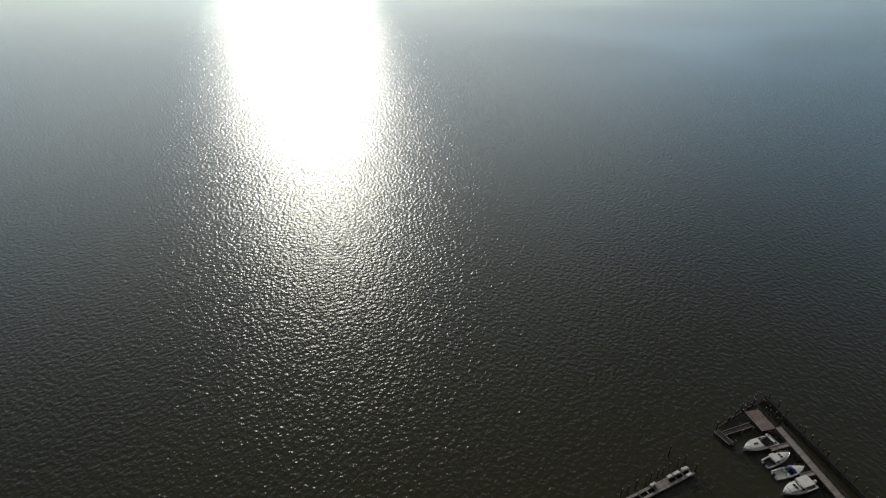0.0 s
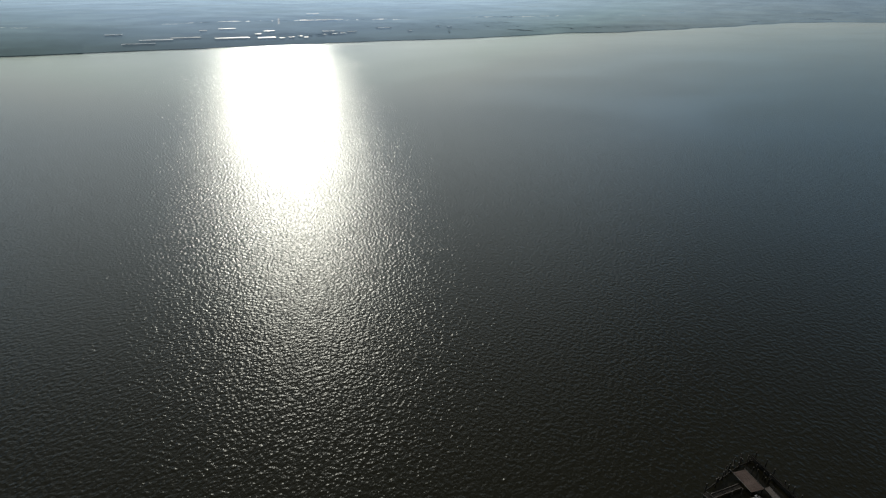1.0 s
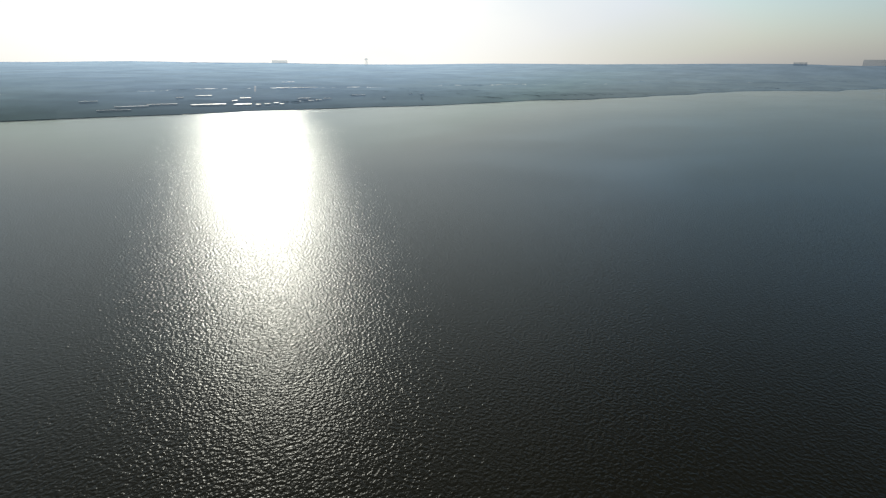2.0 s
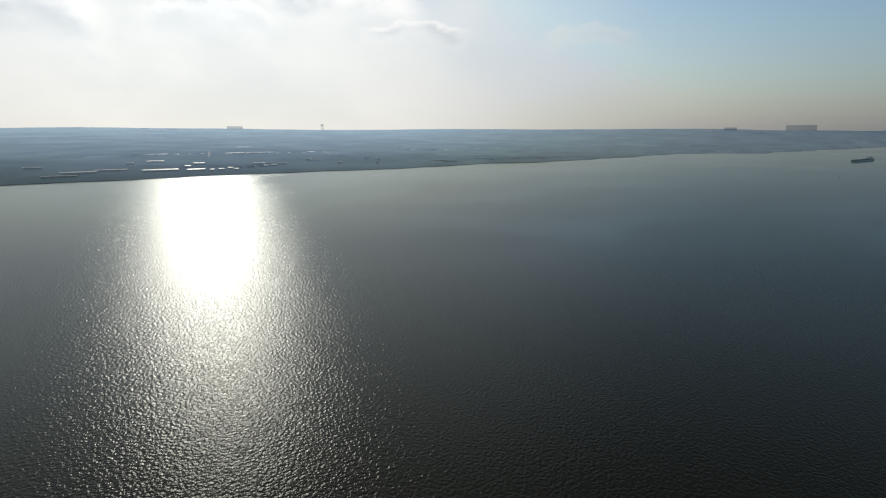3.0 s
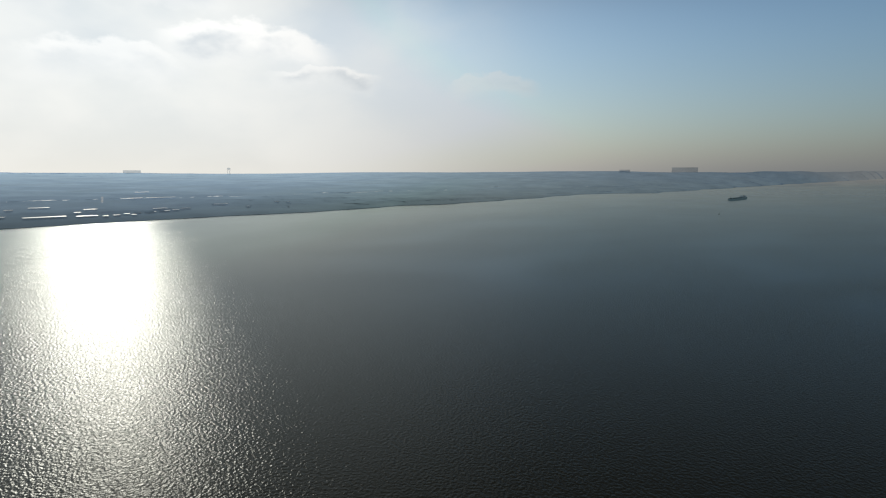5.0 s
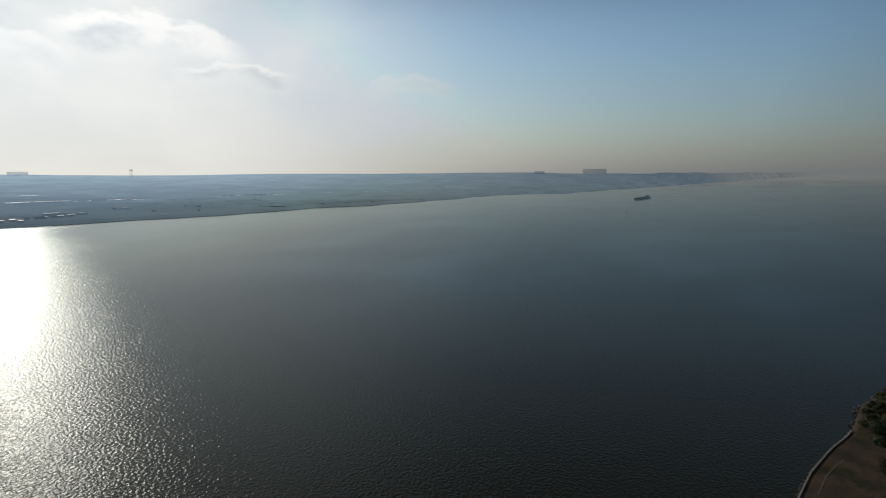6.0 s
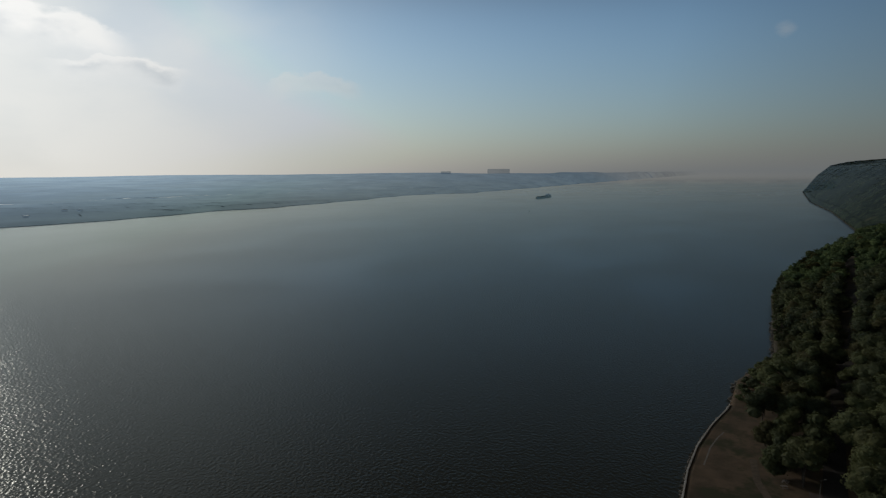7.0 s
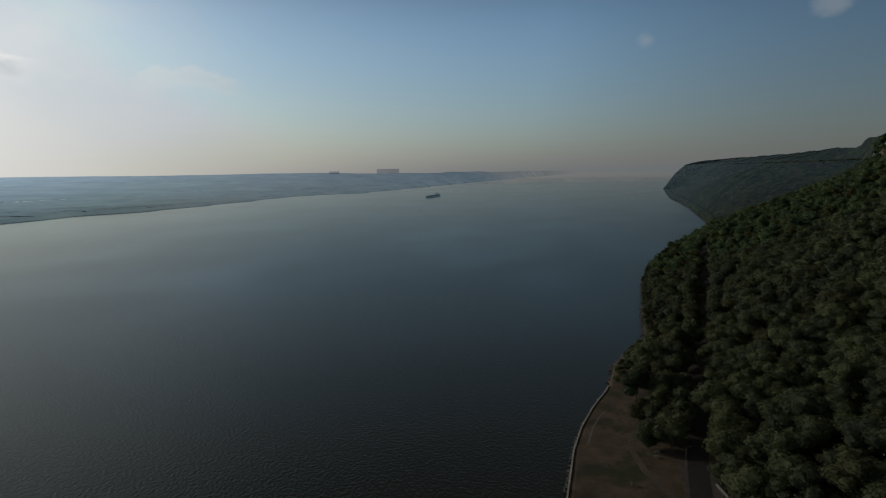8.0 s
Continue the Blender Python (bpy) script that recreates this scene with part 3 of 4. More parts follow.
def make_woods():
    rng = np.random.default_rng(11)
    kinds = [tree_pattern(100 + i, h, s, 1700, label) for i, (h, s, label) in enumerate((
        (17, 6.8, "tall full-leafed dark green tree on the river bank"), (14, 6.2, "rounded olive green tree on the river bank"),
        (19, 6.2, "tall slender green tree on the wooded slope"), (11, 5.4, "low bushy green tree beside the clearing"),
        (16, 7.4, "broad spreading dark green tree on the slope"), (15, 5.6, "upright dull green tree among the woods")))]
    x, y, z = scatter(rng, 92, 480, 2, 330, 7.6)
    seen = x < 0.46 * y + 30
    dist = np.hypot(x, y)
    single = seen & (y < 330) & (x < 88 + 0.12 * y)
    order = np.flatnonzero(single)
    order = order[np.argsort(dist[order])][:296]
    chosen = np.zeros(len(x), bool)
    chosen[order] = True
    first = set()
    for i in order:
        k = int(rng.integers(len(kinds)))
        if x[i] < 34 and y[i] < 262:
            k = 3 if rng.random() < 0.5 else 1
        m = pose(x[i], y[i], z[i], 0, 0, rng.uniform(0, 360)) @ Matrix.Diagonal((*(3 * [rng.uniform(0.8, 1.15)]), 1))
        if k not in first:
            first.add(k)
            kinds[k].matrix_basis = m
        else:
            t = copy_thing(kinds[k], m)
            t.scale = m.to_scale()
    for bx, by, size in ((5.2, 262, 0.34), (7.5, 268, 0.42), (6.0, 275, 0.36), (9.8, 281, 0.46), (7.2, 287, 0.33), (12.4, 291, 0.5), (10.5, 298, 0.42), (14.8, 304, 0.5), (13.2, 311, 0.4), (17.0, 318, 0.5), (9.6, 258, 0.45), (12.0, 266, 0.5)):
        m = pose(bx, by, ground_z(bx, by) - 0.8, 0, 0, 47 * by) @ Matrix.Diagonal((size * 1.25, size * 1.25, size, 1))
        t = copy_thing(kinds[3], m)
        t.scale = m.to_scale()
        t.name = "bush"
        tagged(t, "low grey-green bush on the open point by the water", "bush", "shore bushes")
    rest = ~chosen & (x < 0.47 * y + 40)
    woodland("woodland", "dense dark green woods on the steep bank", rng, x[rest], y[rest], z[rest], 280, 0.62, 12, 18, 8, M_LEAF_STUFF)
    y = rng.uniform(318, 760, 420)
    d = rng.uniform(0.8, 11.0, 420)
    woodland("shore_scrub", "low brownish green scrub down to the water's edge", rng, shore(y) + d, y, bank_height(d, y) - 0.6, 60, 0.4, 2.5, 6.0, 5, M_LEAF_STUFF)
    x, y, z = scatter(rng, 480, 1010, 1.5, 330, 9.0)
    woodland("woodland_slope", "dense green woods on the slope downstream, lightened in colour for haze", rng, x, y, z, 110, 0.95, 12, 18, 6, M_LEAF_SLOPE)
    make_headland()


def make_headland():
    """The closed canopy of the distant headland: crown beside crown, each at its own height."""
    ys = np.concatenate([np.arange(980, 2000, 4.0), np.arange(2000, 3124, 5.0)])
    ds = np.concatenate([[0.5, 2.0], np.arange(4, 240, 2.1)])
    Y, D = np.meshgrid(ys, ds, indexing="ij")
    lumps, hue = crowns(Y, D, 10.5, 31)
    # bare rock stands out below the rim
    bare = (D > 178) & (D < 212) & (Y < 1480) & (fbm(Y, D * 0.7, 0.034, 4.0) > 1.7)
    cover = 11.0 + np.where(bare, 0.5, 2.0 - 1.2 * np.clip((D - 120) / 60, 0, 1)) * lumps
    # taller woods along the nearer rim
    cover = cover + 4.2 * np.clip((D - 160) / 70, 0, 1) * np.clip((1950 - Y) / 450, 0, 1)
    Z = bank_height(D, Y) + cover * np.clip(D / 9, 0, 1)
    X = shore(Y) + D
    n, k = X.shape
    i = np.arange(n * k).reshape(n, k)
    faces = np.stack([i[:-1, :-1], i[:-1, 1:], i[1:, 1:], i[1:, :-1]], -1).reshape(-1, 4)
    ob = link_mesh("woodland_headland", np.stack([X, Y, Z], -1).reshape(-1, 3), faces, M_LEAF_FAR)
    ob.data.attributes.new("tree_hue", "FLOAT", "POINT").data.foreach_set("value", hue.ravel())
    ob.data.materials.append(M_ROCK)
    ob.data.polygons.foreach_set("material_index", bare[:-1, :-1].ravel().astype(np.int32))
    tagged(ob, "hazy dark woods on the distant headland", "trees", kind="stuff")


# ---- far bank buildings ----
def far_building(name, label, x, y, z, wide, deep, tall, gable=0.0, roof=None, category="building", walls=None):
    """wide along the river, deep away from it."""
    top = tagged(new(name), label, category, "far bank buildings")
    top.matrix_basis = pose(x, y, z)
    bm = bmesh.new()
    box(bm, -deep / 2, deep / 2, -wide / 2, wide / 2, -4, tall)
    part("wall", bm, walls or M_FAR_WALL, top)
    bm = bmesh.new()
    o = 0.6
    if gable:
        pts = [(deep / 2 + o, tall), (0, tall + gable), (-deep / 2 - o, tall), (-deep / 2 - o, tall - 0.4), (deep / 2 + o, tall - 0.4)]
        ring = [[bm.verts.new((px, s * (wide / 2 + o), pz)) for px, pz in pts] for s in (-1, 1)]
        bm.faces.new(ring[0])
        bm.faces.new(ring[1][::-1])
        for i in range(5):
            j = (i + 1) % 5
            bm.faces.new((ring[0][j], ring[0][i], ring[1][i], ring[1][j]))
    else:
        box(bm, -deep / 2 - 0.3, deep / 2 + 0.3, -wide / 2 - 0.3, wide / 2 + 0.3, tall + 0.004, tall + 0.9, 0.15)
    part("roof", bm, roof or M_FAR_ROOF, top)
    return top


def make_far_town():
    sheds = (  # x, y, wide, deep, tall, gable
        (-1345, 52, 62, 22, 7, 2), (-1366, 111, 58, 20, 7, 2), (-1292, 18, 58, 12, 4, 1), (-1334, 200, 70, 30, 9, 3),
        (-1326, 270, 36, 18, 6, 1), (-1402, 268, 11, 12, 7, 2), (-1460, 305, 24, 16, 7, 2), (-1536, 221, 38, 20, 8, 1),
        (-1503, 162, 15, 14, 7, 2), (-1470, -25, 34, 18, 7, 2), (-1714, 468, 38, 20, 9, 1), (-1716, 536, 78, 18, 9, 1), (-1921, 545, 40, 20, 9, 1))
    for x, y, w, d, t, g in sheds:
        far_building("warehouse", "long low warehouse with a pale sunlit roof", x, y, float(far_height(float(far_line(y)) - x, y)) + 6.2, w, d * 0.6, t * 0.12, 0.2)
    houses = ((-1343, 370, 12), (-1346, 397, 21), (-1356, 430, 22), (-1366, 458, 13), (-1395, 491, 20), (-1416, 439, 30), (-1462, 602, 40), (-1369, 636, 9),
              (-1458, 762, 9), (-1444, 790, 9), (-1694, 1160, 15), (-1705, 2009, 24), (-1310, 300, 8), (-1316, 322, 10), (-1330, 345, 9), (-1306, 352, 8))
    for i, (x, y, w) in enumerate(houses):
        far_building("house", "small waterside house with a pale pitched roof", x, y, float(far_height(float(far_line(y)) - x, y)) + 6.0, w, 7, 1.0, 0.3, category="house")
    # apartment blocks on the skyline: azimuths from downstream and distance
    for a0, a1, far, foot, head in ((-75.5, -74.1, 4300, 97, 113), (-28.3, -27.3, 4400, 97, 112), (-23.55, -21.3, 4450, 97, 128)):
        a = radians((a0 + a1) / 2)
        x, y = far * math.sin(a), far * math.cos(a)
        w = far * radians(a1 - a0)
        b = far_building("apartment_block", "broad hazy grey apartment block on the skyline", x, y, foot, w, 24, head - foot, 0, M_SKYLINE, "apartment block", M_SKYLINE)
        b.matrix_basis = pose(x, y, foot, 0, 0, math.degrees(-a) - 90)
    # water tower on the hill
    a = radians(-66.68)
    x, y = 4200 * math.sin(a), 4200 * math.cos(a)
    top = tagged(new("water_tower"), "grey water tower on legs above the hill", "water tower")
    top.matrix_basis = pose(x, y, 86)
    bm = bmesh.new()
    bmesh.ops.create_uvsphere(bm, u_segments=14, v_segments=8, radius=12, matrix=Matrix.Translation((0, 0, 38)) @ Matrix.Diagonal((1, 1, 0.55, 1)))
    part("tank", bm, M_SKYLINE, top)
    for i in range(5):
        bm = bmesh.new()
        rod(bm, (10 * math.cos(i * 1.2566), 10 * math.sin(i * 1.2566), -3), (7 * math.cos(i * 1.2566), 7 * math.sin(i * 1.2566), 35), 1.0)
        part("leg", bm, M_SKYLINE, top)
    # a pale street climbing the hill
    n = 24
    vs = []
    for i in range(n):
        t = i / (n - 1)
        x, y = -1620 - t * 170, 366 + t * 40
        for s in (-1, 1):
            vs.append((x, y + s * 2.5, float(far_height(float(far_line(y)) - x, y)) + 6.6))
    f = [(2 * i, 2 * i + 1, 2 * i + 3, 2 * i + 2) for i in range(n - 1)]
    tagged(link_mesh("road_far_street", vs, f, M_FAR_PAVING), "pale sunlit street climbing the far hill", "street", kind="structure")


# ---- shore, lawn and road ----
def strip(name, pts, half, lift, mat, label, category, thick=0.0):
    """A ribbon along pts that follows the bank."""
    pts = np.array(pts, float)
    s = np.concatenate([[0], np.cumsum(np.hypot(*np.diff(pts, axis=0).T))])
    t = np.arange(0, s[-1], 2.0)
    x, y = np.interp(t, s, pts[:, 0]), np.interp(t, s, pts[:, 1])
    dx, dy = np.gradient(x), np.gradient(y)
    k = np.hypot(dx, dy)
    nx, ny = dy / k, -dx / k
    vs = []
    for off in np.linspace(-half, half, 5):
        px, py = x + nx * off, y + ny * off
        vs.append(np.stack([px, py, bank_height(np.maximum(px - shore(py), 0.5), py) + lift], 1))
    v = np.concatenate(vs)
    n = len(t)
    i = np.arange(5 * n).reshape(5, n)
    f = np.stack([i[:-1, :-1], i[:-1, 1:], i[1:, 1:], i[1:, :-1]], -1).reshape(-1, 4)[:, ::-1]
    ob = link_mesh(name, v, np.ascontiguousarray(f), mat, smooth=True)
    return tagged(ob, label, category, kind="structure")


def make_shore():
    strip("road", list(zip(ROAD_X, ROAD_Y)), 3.2, 0.12, M_ASPHALT, "narrow shaded asphalt road through the trees", "road")
    strip("pavement_car_park", [(29, 150), (29, 191)], 5.5, 0.09, M_PAD, "bare pinkish grey car park beside the trees", "car park")
    strip("pavement_path", [(9, 206), (9.9, 191), (13, 180), (17.5, 171), (23, 160)], 1.1, 0.06, M_PATH, "worn pale dirt path across the grass", "path")
    strip("pavement_gravel", [(-5.6, 196), (-4.3, 210), (-2.4, 219), (0.2, 227)], 0.25, 0.07, M_STONE, "pale gravel strip behind the sea wall", "path")
    # sea wall with a pale cap, in lengths
    ys = np.arange(60, 256, 6.5)
    for y0, y1 in zip(ys[:-1], ys[1:]):
        a, b = Vector((float(shore(y0)), y0, 0)), Vector((float(shore(y1)), y1, 0))
        ang = math.degrees(math.atan2(b.y - a.y, b.x - a.x))
        top = tagged(new("sea_wall"), "low stone sea wall with a pale concrete cap", "sea wall", "sea wall lengths")
        top.matrix_basis = pose(a.x, a.y, 0, 0, 0, ang)
        n = (b - a).length
        bm = bmesh.new()
        box(bm, 0, n, -0.25, 0.25, -2, 1.75, 0.04)
        part("wall", bm, M_STONE, top)
        bm = bmesh.new()
        box(bm, 0.01, n - 0.01, -0.27, 0.27, 1.754, 1.98, 0.05)
        part("cap", bm, M_CONCRETE, top)
    # loose stones at the foot of the wall and beyond its end
    rng = np.random.default_rng(3)
    base = np.array([(math.cos(a) * math.cos(b), math.sin(a) * math.cos(b), math.sin(b)) for b in (-0.6, 0.5) for a in np.arange(5) * 1.2566] + [(0, 0, -1), (0, 0, 1)])
    tri = [(i, (i + 1) % 5, 5 + i) for i in range(5)] + [((i + 1) % 5, 5 + (i + 1) % 5, 5 + i) for i in range(5)] + [(10, (i + 1) % 5, i) for i in range(5)] + [(11, 5 + i, 5 + (i + 1) % 5) for i in range(5)]
    vs, fs = [], []
    for i in range(520):
        y = rng.uniform(165, 256) if i < 200 else rng.uniform(254, 420)
        x = shore(y) + (rng.uniform(-1.3, -0.3) if i < 200 else rng.normal() * 0.8 - 0.3)
        s = rng.uniform(0.18, 0.5) * (1.0 if i < 200 else 1.5)
        fs += [tuple(len(vs) * 12 + k for k in t) for t in tri]
        vs.append(base * s * rng.uniform(0.7, 1.2, (12, 1)) * np.array([1.2, 1, 0.8]) + np.array([x, y, 0.15 + 0.2 * s]))
    tagged(link_mesh("shore_stones", np.concatenate(vs), fs, M_STONE), "loose grey boulders along the water's edge", "stones", kind="stuff")


def ground_z(x, y):
    return float(bank_height(np.array(x - float(shore(y))), np.array(float(y))))


def make_lawn_things():
    for x, y, turn in ((17.1, 189.5, 20), (17.6, 193.0, 70)):
        top = tagged(new("picnic_table"), "weathered wooden picnic table on the grass", "picnic table", "picnic tables")
        top.matrix_basis = pose(x, y, ground_z(x, y), 0, 0, turn)
        for i in range(5):
            bm = bmesh.new()
            box(bm, -0.9, 0.9, -0.38 + i * 0.155, -0.24 + i * 0.155, 0.71, 0.75, 0.008)
            part("tabletop_board", bm, M_DECK, top)
        for s in (-1, 1):
            bm = bmesh.new()
            box(bm, -0.9, 0.9, s * 0.72 - 0.14, s * 0.72 + 0.14, 0.42, 0.46, 0.008)
            part("bench_seat", bm, M_DECK, top)
            for e in (-1, 1):
                bm = bmesh.new()
                rod(bm, (s * 0.65, e * 0.75, 0), (s * 0.65, e * 0.2, 0.71), 0.05, sides=4)
                part("leg", bm, M_DECK, top)
    x, y = 25.6, 185.0
    lamp = tagged(new("street_lamp"), "slim pale grey street lamp at the car park edge", "street lamp")
    lamp.matrix_basis = pose(x, y, ground_z(x, y), 0, 0, 30)
    bm = bmesh.new()
    rod(bm, (0, 0, -0.4), (0, 0, 7), 0.11, 0.07)
    part("pole", bm, M_GREY, lamp)
    bm = bmesh.new()
    rod(bm, (0, 0, 6.9), (1.2, 0, 7.25), 0.04)
    part("arm", bm, M_GREY, lamp)
    bm = bmesh.new()
    box(bm, 1.0, 1.7, -0.14, 0.14, 7.18, 7.32, 0.04)
    part("lamp_head", bm, M_GREY, lamp)
    x, y = 8.6, 170.4
    sign = tagged(new("sign_board"), "small white notice board on two posts", "sign")
    sign.matrix_basis = pose(x, y, ground_z(x, y), 0, 0, 75)
    for s in (-0.6, 0.6):
        bm = bmesh.new()
        box(bm, s - 0.05, s + 0.05, -0.05, 0.05, -0.3, 1.2, 0.01)
        part("post", bm, M_DECK, sign)
    bm = bmesh.new()
    box(bm, -0.75, 0.75, 0.054, 0.10, 0.7, 1.35, 0.01)
    part("board", bm, M_HULL, sign)
    # low white wall by the car park
    a, b = Vector((33.4, 176.0, 0)), Vector((35.6, 169.5, 0))
    wall = tagged(new("low_wall"), "low whitish stone wall at the car park", "wall")
    wall.matrix_basis = pose(a.x, a.y, ground_z(a.x, a.y), 0, 0, math.degrees(math.atan2(b.y - a.y, b.x - a.x)))
    bm = bmesh.new()
    box(bm, 0, (b - a).length, -0.22, 0.22, -0.6, 0.65, 0.05)
    part("wall_body", bm, M_STONE, wall)
    bm = bmesh.new()
    box(bm, -0.04, (b - a).length + 0.04, -0.28, 0.28, 0.654, 0.75, 0.03)
    part("coping", bm, M_CONCRETE, wall)


# ---- boat basin ----
def loft(bm, rings, cap=True):
    rows = [[bm.verts.new(p) for p in ring] for ring in rings]
    for a, b in zip(rows[:-1], rows[1:]):
        for i in range(len(a) - 1):
            bm.faces.new((a[i], a[i + 1], b[i + 1], b[i]))
    if cap:
        bm.faces.new(rows[0][::-1])
        bm.faces.new(rows[-1])
    return rows


def motor_boat(label, x, y, turn, length, beam, style):
    """Bow along +x of the boat."""
    top = tagged(new("motor_boat"), label, "boat", "moored boats")
    top.matrix_basis = pose(x, y, 0, 0, 0, turn)
    L, B = length, beam

    def half(t):  # half breadth at the sheer, stern 0 to bow 1
        return B / 2 * (0.90 + 0.10 * min(1, t * 3)) * (1 - max(0, (t - 0.42) / 0.58) ** 2.3) + 0.02

    def sheer(t):
        return 0.75 + 0.45 * t * t

    ts = [0, 0.12, 0.3, 0.45, 0.6, 0.72, 0.83, 0.92, 1.0]
    bm = bmesh.new()
    rings = []
    for t in ts:
        h, z, px = half(t), sheer(t), (t - 0.5) * L
        low = 0.62 * h if t < 0.9 else 0.2 * h
        rings.append([(px, -h, z), (px, -h * 0.93, z * 0.55), (px - 0.05 * t * L, -low, 0.02), (px - 0.07 * t * L, 0, -0.35 + 0.3 * t), (px - 0.05 * t * L, low, 0.02), (px, h * 0.93, z * 0.55), (px, h, z)])
    loft(bm, rings, cap=False)
    bm.faces.new([v for v in bm.verts if abs(v.co.x + L / 2) < 1e-4][::-1])
    part("hull", bm, M_HULL, top)
    # foredeck and side decks
    cut = {"cuddy": 0.45, "cabin": 0.42, "open": 0.52, "flybridge": 0.40}[style]
    bm = bmesh.new()
    deck_t = [cut] + [t for t in ts if t > cut + 0.03]
    loft(bm, [[((t - 0.5) * L, -half(t) * 0.97, sheer(t) + 0.004), ((t - 0.5) * L, 0, sheer(t) + 0.07), ((t - 0.5) * L, half(t) * 0.97, sheer(t) + 0.004)] for t in deck_t], cap=False)
    part("foredeck", bm, M_HULL, top)
    for s in (-1, 1):
        bm = bmesh.new()
        loft(bm, [[((t - 0.5) * L, s * half(t) * 0.98, sheer(t) + 0.004), ((t - 0.5) * L, s * (half(t) * 0.98 - 0.22), sheer(t) + 0.03), ((t - 0.5) * L, s * (half(t) * 0.98 - 0.24), 0.25)] for t in (0.0, 0.15, 0.3, cut)], cap=False)
        part("side_deck", bm, M_HULL, top)
    bm = bmesh.new()
    loft(bm, [[((t - 0.5) * L, -half(t) * 0.9, 0.27), ((t - 0.5) * L, half(t) * 0.9, 0.27)] for t in (0.01, 0.2, cut)], cap=False)
    part("cockpit_floor", bm, M_COCKPIT if style != "open" else M_HULL, top)
    # raised cabin trunk
    if style in ("cuddy", "cabin", "flybridge"):
        c0, c1, ch = {"cuddy": (0.45, 0.86, 0.34), "cabin": (0.30, 0.80, 0.55), "flybridge": (0.38, 0.82, 0.6)}[style]
        bm = bmesh.new()
        rings = []
        for t in np.linspace(c0, c1, 6):
            w = half(t) * 0.74
            k = 1 - 0.75 * max(0, (t - c0) / (c1 - c0) - 0.45) / 0.55
            px = (t - 0.5) * L
            z = sheer(t) + 0.02
            rings.append([(px, -w, z), (px, -w * 0.86, z + ch * k), (px, 0, z + ch * k + 0.08), (px, w * 0.86, z + ch * k), (px, w, z)])
        loft(bm, rings)
        cabin = part("cabin", bm, M_HULL, top)
        for i in (0.35, 0.5) if style == "cuddy" else (0.55,):
            t = c0 + (c1 - c0) * i
            for s in ((-0.3, 0.3) if style != "cuddy" else (0.0,)):
                bm = bmesh.new()
                zz = sheer(t) + ch + 0.06 if i < 0.5 else sheer(t) + ch * 0.95 + 0.02
                box(bm, (t - 0.5) * L - 0.24, (t - 0.5) * L + 0.24, s - 0.24, s + 0.24, zz, zz + 0.10, 0.03)
                part("hatch", bm, M_DARK_GLASS, cabin, "dark tinted hatch")
    # windscreen
    wt = {"cuddy": 0.46, "cabin": 0.44, "open": 0.55, "flybridge": 0.56}[style]
    bm = bmesh.new()
    w, z, px = half(wt) * 0.80, sheer(wt) + 0.25, (wt - 0.5) * L
    loft(bm, [[(px - 1.0, -w, z), (px - 0.1, -w * 0.9, z), (px + 0.25, 0, z), (px - 0.1, w * 0.9, z), (px - 1.0, w, z)], [(px - 1.3, -w * 0.92, z + 0.5), (px - 0.5, -w * 0.8, z + 0.55), (px - 0.25, 0, z + 0.58), (px - 0.5, w * 0.8, z + 0.55), (px - 1.3, w * 0.92, z + 0.5)]], cap=False)
    part("windscreen", bm, M_DARK_GLASS, top, "dark tinted windscreen")
    if style in ("flybridge", "cabin"):
        r0, r1, rz = (0.16, 0.52, 2.15) if style == "flybridge" else (0.20, 0.42, 1.75)
        bm = bmesh.new()
        w = B * 0.40
        box(bm, (r0 - 0.5) * L, (r1 - 0.5) * L, -w, w, rz, rz + 0.10, 0.04)
        part("hardtop", bm, M_HULL, top)
        for sx in (r0 + 0.02, r1 - 0.02):
            for s in (-1, 1):
                bm = bmesh.new()
                rod(bm, ((sx - 0.5) * L, s * w * 0.95, 0.8), ((sx - 0.5) * L, s * w * 0.92, rz), 0.03, sides=5)
                part("hardtop_post", bm, M_STEEL, top)
    if style == "open":
        bm = bmesh.new()
        loft(bm, [[(px2, -B * 0.36, 0.95), (px2, 0, 1.22), (px2, B * 0.36, 0.95)] for px2 in (-0.02 * L, 0.08 * L, 0.16 * L)], cap=False)
        part("canvas_cover", bm, M_BLUE, top, "bright blue canvas cover")
    if style == "cuddy":
        bm = bmesh.new()
        for s in (-1, 1):
            rod(bm, (-0.36 * L, s * B * 0.44, 0.8), (-0.30 * L, s * B * 0.40, 1.75), 0.05, sides=6)
        rod(bm, (-0.30 * L, -B * 0.40, 1.75), (-0.30 * L, B * 0.40, 1.75), 0.06, sides=6)
        box(bm, -0.34 * L, -0.27 * L, -B * 0.38, B * 0.38, 1.74, 1.82, 0.02)
        part("radar_arch", bm, M_HULL, top)
    # seats, engine, bow rail
    for s in (-0.25, 0.25):
        bm = bmesh.new()
        box(bm, -0.12 * L, -0.12 * L + 0.5, s * B - 0.25, s * B + 0.25, 0.272, 0.72, 0.06)
        box(bm, -0.12 * L - 0.02, -0.12 * L + 0.10, s * B - 0.25, s * B + 0.25, 0.70, 1.12, 0.04)
        part("seat", bm, M_HULL, top)
    bm = bmesh.new()
    box(bm, -0.5 * L - 0.62, -0.5 * L - 0.05, -0.24, 0.24, 0.45, 1.15, 0.10)
    rod(bm, (-0.5 * L - 0.4, 0, 0.5), (-0.5 * L - 0.4, 0, -0.5), 0.10)
    part("outboard_engine", bm, M_DARK_GLASS if style != "flybridge" else M_HULL, top)
    bm = bmesh.new()
